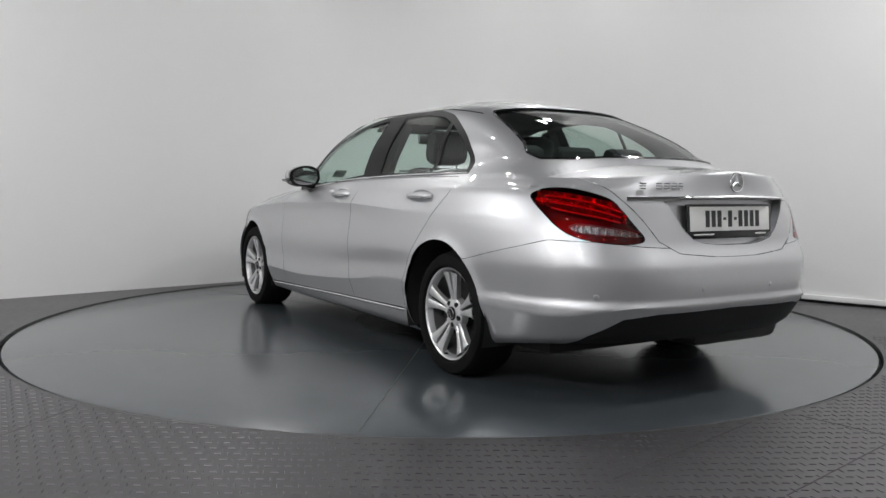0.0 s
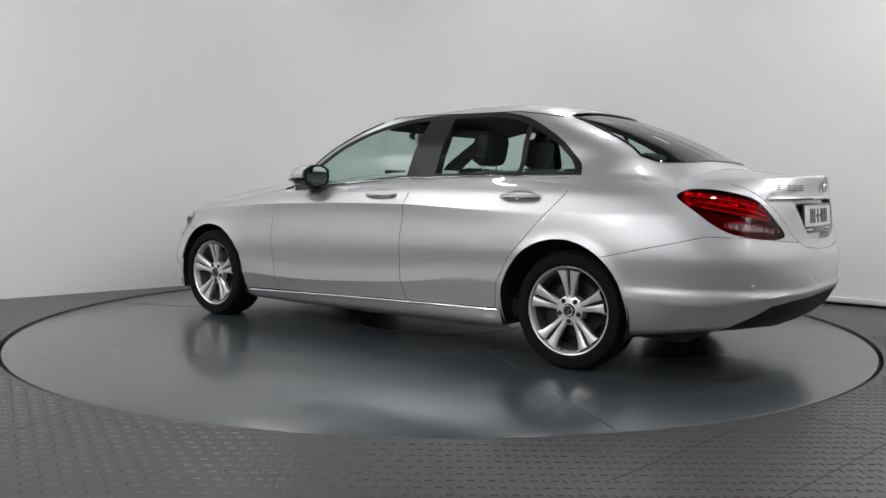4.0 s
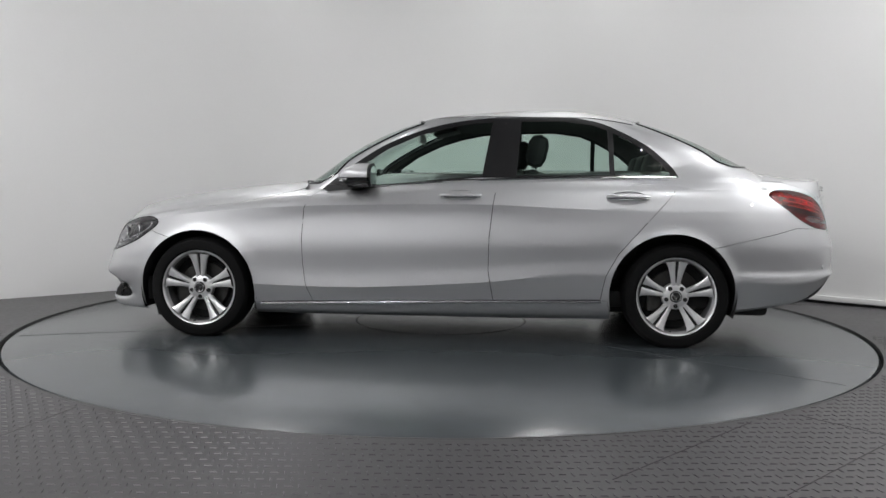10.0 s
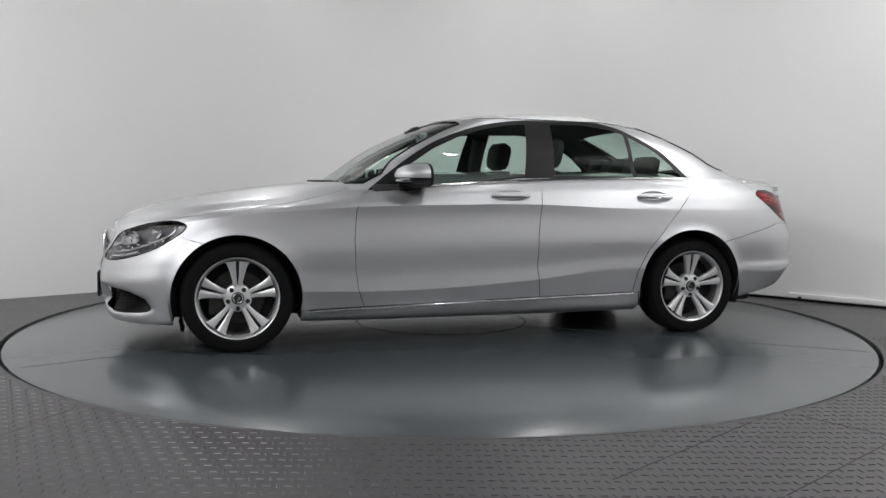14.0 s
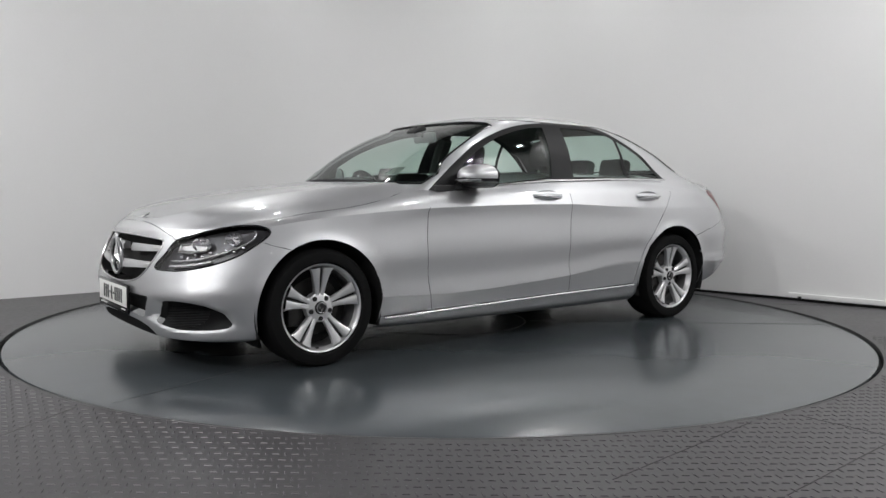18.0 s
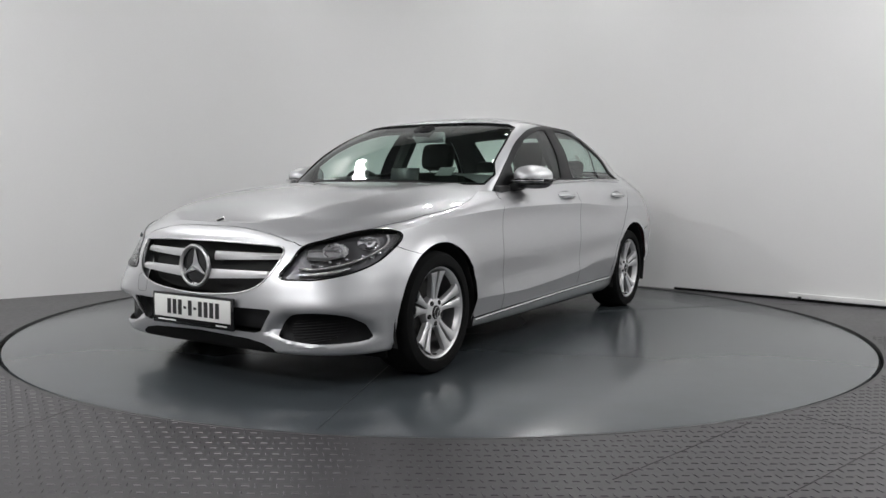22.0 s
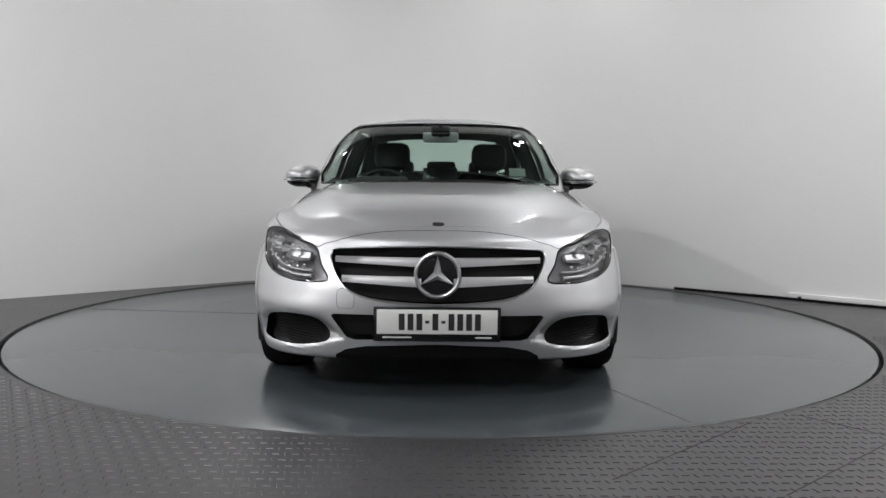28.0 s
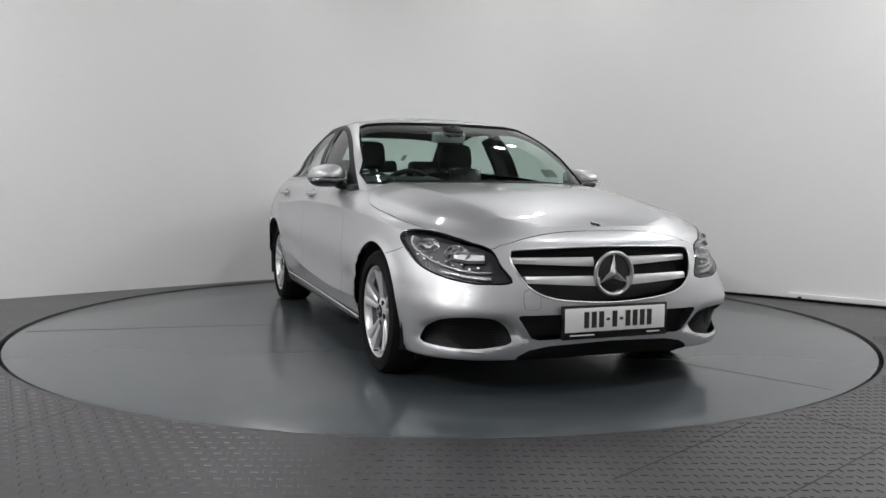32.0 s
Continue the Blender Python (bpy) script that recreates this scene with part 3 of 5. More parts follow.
def border_loops(bm):
    """Free edges of a sheet as ordered loops of points."""
    links = {}
    for e in bm.edges:
        if e.is_boundary:
            for a, b in (tuple(e.verts), tuple(e.verts)[::-1]):
                links.setdefault(a, []).append(b)
    seen, loops = set(), []
    for start in links:
        if start in seen:
            continue
        loop, v, prev = [start], start, None
        seen.add(start)
        while True:
            nxt = [w for w in links[v] if w not in seen]
            if not nxt:
                break
            v = nxt[0]
            seen.add(v)
            loop.append(v)
        loops.append([v.co.copy() for v in loop])
    return loops


def thin(points, least):
    out = [points[0]]
    for p in points[1:]:
        if (p - out[-1]).length >= least:
            out.append(p)
    return out


def edge_bead(bm, radius, least=0.012):
    bead = bmesh.new()
    for loop in border_loops(bm):
        pts = thin(loop, least)
        if len(pts) > 6:
            tube(bead, pts, radius, 6, closed=True)
    return bead


FRONT, SIDE, TOP = ((0, 1, 0), (0, 0, 1)), ((1, 0, 0), (0, 0, 1)), ((1, 0, 0), (0, 1, 0))


def arch_outline(c):
    x, z, r = c
    arc = [(x + r * math.cos(radians(a)), z + r * math.sin(radians(a))) for a in range(-14, 195, 6)]
    return arc + [(x - r * 0.96, 0.0), (x + r * 0.96, 0.0)]


HEAD = [(2.149, 0.478, 0.514), (2.106, 0.514, 0.584), (2.058, 0.546, 0.653), (1.974, 0.642, 0.688), (1.894, 0.702, 0.714), (1.811, 0.757, 0.727), (1.746, 0.804, 0.727), (1.703, 0.838, 0.709), (1.709, 0.848, 0.684), (1.760, 0.844, 0.645), (1.848, 0.819, 0.587), (1.936, 0.777, 0.549), (2.014, 0.717, 0.524), (2.081, 0.636, 0.508), (2.109, 0.583, 0.506)]
TAIL = [(-1.962, 0.769, 0.884), (-1.963, 0.747, 0.908), (-2.008, 0.708, 0.926), (-2.126, 0.656, 0.921), (-2.253, 0.587, 0.885), (-2.303, 0.556, 0.838), (-2.348, 0.521, 0.772), (-2.379, 0.491, 0.717), (-2.370, 0.524, 0.697), (-2.326, 0.603, 0.694), (-2.225, 0.706, 0.713), (-2.137, 0.750, 0.755), (-2.047, 0.767, 0.821)]
INTAKE = [(0.802, 0.232), (0.803, 0.270), (0.785, 0.322), (0.745, 0.352), (0.660, 0.362), (0.560, 0.352), (0.500, 0.315), (0.474, 0.268), (0.500, 0.240), (0.600, 0.222), (0.700, 0.219)]
GRILLE = [(0.0, 0.414), (0.223, 0.428), (0.343, 0.452), (0.414, 0.494), (0.457, 0.560), (0.474, 0.615), (0.466, 0.642), (0.438, 0.652), (0.227, 0.662), (0.0, 0.664)]
LOW_GRILLE = [(0.0, 0.262), (0.360, 0.258), (0.395, 0.268), (0.462, 0.362), (0.452, 0.370), (0.262, 0.368), (0.0, 0.368)]
LIP = [(0.0, 0.08), (0.470, 0.08), (0.445, 0.185), (0.400, 0.210), (0.310, 0.226), (0.0, 0.236)]
HOOD = [(2.104, 0.0), (2.099, 0.25), (2.090, 0.40), (2.078, 0.475), (2.070, 0.505), (2.066, 0.53), (2.045, 0.570), (1.985, 0.628), (1.86, 0.722), (1.72, 0.782), (1.59, 0.818), (1.29, 0.832), (1.05, 0.812), (0.90, 0.770), (0.79, 0.705), (0.86, 0.50), (0.965, 0.25), (1.0, 0.0)]
DOOR_F = [(0.722, 0.233), (0.760, 0.336), (0.776, 0.455), (0.782, 0.624), (0.770, 0.791), (0.728, 0.875), (0.640, 0.93), (0.1, 1.10), (-0.389, 1.10), (-0.389, 0.98), (-0.362, 0.835), (-0.341, 0.637), (-0.337, 0.437), (-0.367, 0.262)]
DOOR_R = [(-0.367, 0.262), (-0.337, 0.437), (-0.341, 0.637), (-0.362, 0.835), (-0.389, 0.98), (-0.389, 1.10), (-1.435, 1.10), (-1.435, 0.978), (-1.399, 0.895), (-1.222, 0.700), (-1.092, 0.552), (-1.018, 0.415), (-0.994, 0.277)]
TRUNK = [(0.0, 0.634), (0.139, 0.636), (0.335, 0.653), (0.429, 0.705), (0.503, 0.816), (0.545, 0.877), (0.576, 0.933), (0.604, 0.968), (0.615, 1.02), (0.60, 1.20), (0.0, 1.20)]
RECESS = [(0.0, 0.686), (0.118, 0.687), (0.252, 0.713), (0.329, 0.793), (0.372, 0.862), (0.360, 0.876), (0.0, 0.878)]
DIFFUSER = [(0.0, 0.20), (0.70, 0.20), (0.66, 0.30), (0.614, 0.343), (0.577, 0.381), (0.434, 0.402), (0.0, 0.410)]
DLO = [(0.690, 0.905), (0.505, 1.053), (0.300, 1.186), (0.095, 1.271), (-0.065, 1.316), (-0.238, 1.345), (-0.413, 1.357), (-0.764, 1.364), (-0.970, 1.334), (-1.103, 1.280), (-1.264, 1.189), (-1.358, 1.109), (-1.415, 1.050), (-1.442, 0.993), (-0.750, 0.993), (-0.243, 0.983), (0.264, 0.930), (0.468, 0.911)]
DLO = smooth_loop(DLO[:14], 3, False) + DLO[14:]
PANE_F = [(0.430, 0.934), (0.425, 1.062), (0.285, 1.155), (0.105, 1.237), (-0.065, 1.288), (-0.225, 1.318), (-0.345, 1.326), (-0.290, 0.998), (-0.243, 0.994), (0.264, 0.944)]
PANE_R = [(-0.495, 1.002), (-0.520, 1.332), (-0.760, 1.336), (-0.950, 1.310), (-1.035, 1.278), (-1.045, 1.006), (-0.750, 1.004)]
PANE_Q = [(-1.075, 1.006), (-1.068, 1.264), (-1.150, 1.222), (-1.250, 1.162), (-1.340, 1.086), (-1.392, 1.018), (-1.390, 1.006)]
SHIELD = [(0.0, 0.965), (0.35, 0.960), (0.722, 0.946), (0.697, 1.078), (0.665, 1.193), (0.612, 1.290), (0.555, 1.332), (0.30, 1.348), (0.0, 1.352)]
BACKLIGHT = [(0.0, 1.075), (0.30, 1.072), (0.575, 1.062), (0.560, 1.14), (0.515, 1.25), (0.475, 1.315), (0.43, 1.335), (0.25, 1.352), (0.0, 1.356)]

RED_GLASS = glass("red_lamp_cover", (0.80, 0.02, 0.035), 0.0, 0.04)
REFLECTOR = vary(material("lamp_reflector", (0.30, 0.30, 0.30), 0.25, 0.75), 30, 0.35, 0.1, 0.6, scale2=70, stretch=(1, 1, 0.5))
CLEAR_LENS = vary(material("ribbed_clear_lens", (0.55, 0.55, 0.56), 0.18, 0.7), 60, 0.5, 0.1, 0.4)
HEAD_WALL = material("headlamp_bezel", (0.13, 0.13, 0.135), 0.45, 0.2)
HEAD_DARK = material("headlamp_housing", (0.09, 0.09, 0.095), 0.3, 0.7)
PLATE_WHITE = vary(material("plate_white", (0.72, 0.72, 0.70), 0.4), 10, 0.03)
INK = material("black_ink", (0.015, 0.015, 0.016), 0.5)
CLOTH = vary(material("black_upholstery", (0.02, 0.02, 0.021), 0.7), 25, 0.2, 0.05, 0.3)
LINER = vary(material("dark_headliner", (0.03, 0.03, 0.03), 0.85), 25, 0.1, 0.03, 0.2)
# Near black: underseal, wheel slots, and shade in the grille, intakes and bolt holes.
SHADOW_GAP = material("underseal_and_shade", (0.01, 0.01, 0.01), 0.85)
REVERSING = vary(material("reversing_bowl", (0.22, 0.21, 0.21), 0.22, 0.8), 60, 0.5, 0.1, 0.4)
BAR_SILVER = vary(material("grille_bar_silver", (0.52, 0.52, 0.53), 0.42, 0.5), 20, 0.05)
# Chrome with the dark floor's reflection put into its base colour.
BADGE = material("darkened_badge_chrome", (0.22, 0.22, 0.225), 0.18, 1.0)
MIRROR = material("mirror_glass", (0.85, 0.86, 0.87), 0.02, 1.0)


def lamp_axes(left, back):
    d = Vector((-0.62 if back else 0.74, 0.785 if back else 0.67, 0)).normalized()
    if not left:
        d.y = -d.y
    return Vector((-d.y, d.x, 0)), d


def lamp_outline(pts, left, back):
    ax, d = lamp_axes(left, back)
    return [(Vector((x, y if left else -y, z)).dot(ax), z) for x, y, z in pts]


def star(bm, radius, m, thick=0.006):
    """A ring with three tapered rays, lying in the x-y plane, facing +z."""
    circle = [m @ Vector((radius * math.cos(2 * math.pi * k / 44), radius * math.sin(2 * math.pi * k / 44), thick * 0.4)) for k in range(44)]
    tube(bm, circle, radius * 0.10, 8, closed=True, up=m.to_3x3() @ Vector((0, 0, 1)))
    for k in range(3):
        a = math.pi / 2 + k * 2 * math.pi / 3
        tip = Vector((math.cos(a), math.sin(a), 0)) * radius * 0.93
        for s in (1, -1):
            b = a + s * math.pi / 3
            side = Vector((math.cos(b), math.sin(b), 0)) * radius * 0.22
            vs = [m @ p for p in (Vector((0, 0, thick * 1.6)), side, tip + Vector((0, 0, thick * 0.3)))]
            bm.faces.new([bm.verts.new(p) for p in (vs if s < 0 else vs[::-1])])


def wheel_part(car, x, y, left, front):
    side = 1 if left else -1
    base = new("wheel")
    base.parent = car
    base.matrix_basis = pose(x, y * side, 0.302, 0, 0, 0 if left else 180)
    tagged(base, "five double-spoke alloy wheel with black tyre")
    # +y of the wheel points out of the car; the tyre is pressed flat on the deck.
    bm = bmesh.new()
    prof = [(0.218, -0.205), (0.235, -0.215), (0.285, -0.218), (0.302, -0.200), (0.3085, -0.17), (0.310, -0.10), (0.3085, -0.035), (0.302, -0.006), (0.290, 0.012), (0.262, 0.021), (0.240, 0.018), (0.231, 0.008), (0.228, -0.004), (0.218, -0.03)]
    lathe(bm, prof, 72)
    for v in bm.verts:
        if v.co.z < -0.302:
            v.co.z = -0.302
    part("tyre", bm, RUBBER, base, "black rubber tyre")
    bm = bmesh.new()
    lathe(bm, [(0.208, -0.03), (0.213, -0.014), (0.218, -0.003), (0.223, 0.004), (0.2285, 0.006), (0.231, 0.0), (0.229, -0.012), (0.2185, -0.03)], 72)
    part("rim", bm, ALLOY, base, "silver alloy rim")
    part("barrel", lathe(bmesh.new(), [(0.2185, -0.20), (0.206, -0.19), (0.206, -0.07), (0.2082, -0.03)], 72), SHADED_BARREL, base, "alloy rim barrel darkened for the shade in the wheel")

    def dish(r):
        return -0.022 + 0.026 * min(max((r - 0.05) / 0.15, 0), 1) ** 1.4

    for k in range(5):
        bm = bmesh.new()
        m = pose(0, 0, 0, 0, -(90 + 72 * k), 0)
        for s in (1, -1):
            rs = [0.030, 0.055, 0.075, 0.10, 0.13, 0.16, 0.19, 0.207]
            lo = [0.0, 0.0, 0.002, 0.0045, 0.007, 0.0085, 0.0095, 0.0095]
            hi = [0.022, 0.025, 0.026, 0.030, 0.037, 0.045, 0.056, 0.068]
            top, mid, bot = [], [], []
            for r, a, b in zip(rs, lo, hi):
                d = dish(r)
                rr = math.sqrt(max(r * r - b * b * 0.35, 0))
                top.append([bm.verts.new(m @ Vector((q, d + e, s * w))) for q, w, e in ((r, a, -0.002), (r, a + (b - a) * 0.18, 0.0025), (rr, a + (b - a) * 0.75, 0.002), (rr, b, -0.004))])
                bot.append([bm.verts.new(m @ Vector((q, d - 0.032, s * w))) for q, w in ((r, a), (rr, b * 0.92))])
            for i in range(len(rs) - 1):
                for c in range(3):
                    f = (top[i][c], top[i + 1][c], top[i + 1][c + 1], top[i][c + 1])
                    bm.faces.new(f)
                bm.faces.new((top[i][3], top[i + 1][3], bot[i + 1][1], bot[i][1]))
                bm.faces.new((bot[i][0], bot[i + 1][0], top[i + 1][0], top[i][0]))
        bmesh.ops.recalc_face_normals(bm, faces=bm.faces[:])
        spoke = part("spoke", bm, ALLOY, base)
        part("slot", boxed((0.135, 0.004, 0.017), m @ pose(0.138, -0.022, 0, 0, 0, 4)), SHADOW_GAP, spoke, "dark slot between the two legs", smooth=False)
    bm = lathe(bmesh.new(), [(0.036, -0.012), (0.060, -0.016), (0.076, -0.024), (0.080, -0.06)], 40)
    lathe(bm, [(0.0005, -0.02), (0.036, -0.012)], 40)
    part("hub", bm, ALLOY, base)
    for k in range(5):
        a = radians(90 + 36 + 72 * k)
        # Bolt hole: the shade inside it is painted near black.
        bm = lathe(bmesh.new(), [(0.0005, -0.012), (0.0125, -0.0125), (0.0135, -0.03)], 16, Matrix.Translation((0.056 * math.cos(a), 0, 0.056 * math.sin(a))))
        part("wheel_bolt", bm, SHADOW_GAP, base, "wheel bolt hole with its shade painted dark")
    bm = lathe(bmesh.new(), [(0.0005, -0.004), (0.028, -0.005), (0.034, -0.009), (0.036, -0.018)], 32)
    cap = part("centre_cap", bm, BLACK, base, "black centre cap with chrome emblem")
    bm = bmesh.new()
    star(bm, 0.026, pose(0, -0.0035, 0, -90, 0, 180), 0.002)
    part("emblem", bm, CHROME, cap)
    bm = lathe(bmesh.new(), [(0.05, -0.10), (0.150, -0.10), (0.152, -0.105), (0.152, -0.125), (0.05, -0.125)], 48)
    part("brake_disc", bm, STEEL, base)
    bm = lathe(bmesh.new(), [(0.0005, -0.13), (0.21, -0.13)], 40)
    part("dust_shield", bm, SHADOW_GAP, base)
    bm = boxed((0.09, 0.06, 0.15), pose(0.115 if left else -0.115, -0.09, -0.02), 0.012)
    part("brake_caliper", bm, STEEL, base)
    bm = tube(bmesh.new(), [(0.03, -0.01, -0.205), (0.03, 0.012, -0.202)], 0.004, 8)
    part("tyre_valve", bm, BLACK, base)


def seat(car, x, y, front=True):
    s = new("seat")
    s.parent = car
    s.matrix_basis = pose(x, y, 0.30)
    tagged(s, "black upholstered front seat")
    part("cushion", boxed((0.52, 0.50, 0.16), pose(0.02, 0, 0.13, 0, -6), 0.05), CLOTH, s)
    part("backrest", boxed((0.15, 0.50, 0.62), pose(-0.30, 0, 0.44, 0, -16), 0.06), CLOTH, s)
    part("headrest", boxed((0.13, 0.27, 0.21), pose(-0.40, 0, 0.86, 0, -12), 0.06), CLOTH, s)
    for d in (0.07, -0.07):
        part("headrest_post", tube(bmesh.new(), [(-0.385, d, 0.66), (-0.40, d, 0.80)], 0.007, 8), CHROME, s)


def build_interior(car):
    part("cabin_floor", boxed((2.5, 1.50, 0.10), pose(-0.45, 0, 0.27), 0.02), SHADOW_GAP, car)
    seat(car, -0.22, 0.37)
    seat(car, -0.12, -0.37)
    b = new("rear_bench")
    b.parent = car
    tagged(b, "black upholstered rear bench with headrests")
    part("cushion", boxed((0.50, 1.25, 0.18), pose(-0.88, 0, 0.47, 0, -5), 0.05), CLOTH, b)
    part("backrest", boxed((0.16, 1.25, 0.60), pose(-1.22, 0, 0.74, 0, -20), 0.05), CLOTH, b)
    for y in (0.36, 0.0, -0.36):
        part("headrest", boxed((0.10, 0.25, 0.15), pose(-1.345, y, 1.075, 0, -15), 0.035), CLOTH, b)
    part("parcel_shelf", boxed((0.42, 1.14, 0.04), pose(-1.55, 0, 0.985), 0.01), CLOTH, car)
    d = new("dashboard")
    d.parent = car
    tagged(d, "black dashboard with steering wheel")
    bm = bmesh.new()
    box(bm, (0.46, 1.40, 0.20), pose(0.66, 0, 0.835, 0, 8), 0.06)
    part("dash_top", bm, CLOTH, d)
    part("binnacle", boxed((0.20, 0.34, 0.09), pose(0.52, -0.37, 0.945, 0, 5), 0.035), CLOTH, d)
    bm = bmesh.new()
    m = pose(0.38, -0.37, 0.86, 0, -65)
    tube(bm, [m @ Vector((0.185 * math.cos(2 * math.pi * k / 40), 0.185 * math.sin(2 * math.pi * k / 40), 0)) for k in range(40)], 0.016, 8, closed=True)
    box(bm, (0.12, 0.14, 0.05), m, 0.02)
    for a in (0, 180, 270):
        box(bm, (0.14, 0.035, 0.02), m @ pose(0, 0, 0, 0, 0, a + 0) @ Matrix.Translation((0.11, 0, 0)))
    part("steering_wheel", bm, MATT_BLACK, d, "black three-spoke steering wheel")
    part("display", boxed((0.015, 0.22, 0.13), pose(0.47, 0, 0.985, 0, -10), 0.006), GLOSS_BLACK, d)
    part("console", boxed((0.95, 0.22, 0.22), pose(0.10, 0, 0.48), 0.03), MATT_BLACK, car)
    v = new("rear_view_mirror")
    v.parent = car
    part("mirror_housing", boxed((0.035, 0.24, 0.07), pose(0.17, 0, 1.262, 0, 10), 0.016), BAR_SILVER, v, "grey mirror housing")
    part("stem", tube(bmesh.new(), [(0.18, 0, 1.27), (0.25, 0, 1.325)], 0.014, 8), BLACK, v)
    part("sensor_pod", boxed((0.10, 0.13, 0.05), pose(0.24, 0, 1.300, 0, 28), 0.018), BLACK, v)
    for s in (1, -1):
        for x0, x1 in ((0.66, -0.34), (-0.36, -0.98)):
            part("door_card", boxed((x0 - x1, 0.05, 0.62), pose((x0 + x1) / 2, 0.775 * s, 0.63), 0.02), CLOTH, car)
        bm = tube(bmesh.new(), [(-0.43, 0.56 * s, 1.30), (-0.42, 0.645 * s, 1.12), (-0.42, 0.72 * s, 0.92)], 0.055, 8)
        part("pillar_trim", bm, LINER, car)
        part("sun_visor", boxed((0.17, 0.36, 0.02), pose(0.02, 0.30 * s, 1.318, 0, 14), 0.008), LINER, car)


def number_plate(car, m, name="number_plate"):
    """A white plate in a black holder; x to the right, y up, z out."""
    p = new(name)
    p.parent = car
    p.matrix_basis = m
    tagged(p, "white number plate with dark characters in a black holder")
    part("holder", boxed((0.550, 0.150, 0.014), pose(0, -0.006, 0), 0.004), GLOSS_BLACK, p, "black plastic holder")
    part("plate", boxed((0.520, 0.106, 0.004), pose(0, 0.005, 0.0075), 0.0015), PLATE_WHITE, p)
    x = -0.165
    for kind in "bbb-b-bbbb":
        w, h = (0.018, 0.012) if kind == "-" else (0.025, 0.072)
        part("character", boxed((w, h, 0.0016), pose(x + w / 2, 0.005, 0.0102)), INK, p, smooth=False)
        x += w + 0.013
    for x0, w in ((-0.235, 0.125), (0.165, 0.07)):
        part("caption_bar", boxed((w, 0.006, 0.001), pose(x0 + w / 2, -0.0625, 0.0073)), PLATE_WHITE, p, smooth=False)


def door_mirror(car, left):
    s = 1 if left else -1
    mm = new("door_mirror")
    mm.parent = car
    mm.matrix_basis = pose(0.450, 0.890 * s, 0.993)
    tagged(mm, "silver door mirror with chrome-edged indicator")

    def shell(zlo, zhi, grow):
        bm = bmesh.new()
        rings = []
        for i in range(15):
            a = i / 14
            x = -0.085 + 0.185 * a
            r = (1 - max(a - 0.12, 0) ** 2.2 / 0.88**2.2 * 0.97) ** 0.5
            ring = []
            for k in range(28):
                t = 2 * math.pi * k / 28
                cy = abs(math.cos(t)) ** 0.75 * math.copysign(1, math.cos(t))
                cz = abs(math.sin(t)) ** 0.75 * math.copysign(1, math.sin(t))
                y, z = cy * 0.110 * r * grow, cz * 0.072 * r * grow
                if z > 0:
                    z *= 1 - 0.25 * max(cy * s, 0)
                ring.append(bm.verts.new((x, y, min(max(z, zlo), zhi))))
            rings.append(ring)
        for i in range(14):
            for k in range(28):
                f = (rings[i][k], rings[i][(k + 1) % 28], rings[i + 1][(k + 1) % 28], rings[i + 1][k])
                bm.faces.new(f)
        bm.faces.new(rings[0])
        bm.faces.new(rings[-1][::-1])
        bmesh.ops.recalc_face_normals(bm, faces=bm.faces[:])
        return bm

    part("cap", shell(-0.014, 0.2, 1.0), PAINT, mm, "silver painted cap")
    part("indicator_band", shell(-0.034, -0.0142, 0.975), GLOSS_BLACK, mm, "black band of the indicator")
    part("lower_lip", shell(-0.050, -0.0342, 1.0), PAINT, mm, "silver painted lower lip")
    part("lower_shell", shell(-0.2, -0.0502, 0.985), BLACK, mm, "black lower shell")

    def along(z, reach):
        out = []
        for k in range(14):
            a = radians(10 + k * 12)
            out.append((0.012 + reach * math.sin(a) ** 0.7, s * 0.108 * math.cos(a), z))
        return out

    part("indicator", tube(bmesh.new(), along(-0.024, 0.080), 0.0045, 8), CLEAR_LENS, mm, "clear indicator strip")
    part("chrome_edge", tube(bmesh.new(), along(-0.033, 0.083), 0.0028, 6), CHROME, mm)
    for name, grow, mat, x in (("bezel", 0.97, BLACK, -0.094), ("glass", 0.80, MIRROR, -0.0955)):
        loop = []
        for k in range(32):
            t = 2 * math.pi * k / 32
            cy = abs(math.cos(t)) ** 0.75 * math.copysign(1, math.cos(t))
            cz = abs(math.sin(t)) ** 0.75 * math.copysign(1, math.sin(t))
            loop.append((0.110 * grow * cy, 0.072 * grow * cz * (1 - 0.25 * max(cy * s, 0) * (cz > 0))))
        part(name, prism(bmesh.new(), loop, -0.008, pose(x, 0, 0, 90, 0, 90)), mat, mm, "black mirror bezel" if name == "bezel" else "mirror glass")
    bm = boxed((0.10, 0.10, 0.045), pose(0.015, -0.085 * s, -0.062, 14 * s), 0.016)
    part("foot", bm, BLACK, mm)


def door_handle(parent, x, y, z, s):
    h = new("door_handle")
    h.parent = parent
    h.matrix_basis = pose(x, y * s, z)
    bm = bmesh.new()
    lathe(bm, [(0.0005, 0.0), (0.028, 0.001), (0.036, 0.002), (0.040, 0.0055), (0.043, 0.000)], 40, Matrix.Diagonal((2.75, s, 1.0, 1)))
    part("cup", bm, PAINT, h)
    bm = bmesh.new()
    pts = [(-0.118 + 0.236 * k / 12, s * (0.012 + 0.030 * math.sin(math.pi * k / 12) ** 0.5), 0.008) for k in range(13)]
    tube(bm, pts, 0.012, 10, flat=0.9)
    part("grip", bm, PAINT, h)
    part("chrome_strip", tube(bmesh.new(), [(x0, y0 + s * 0.008, z0 - 0.010) for x0, y0, z0 in pts], 0.0035, 6), CHROME, h)


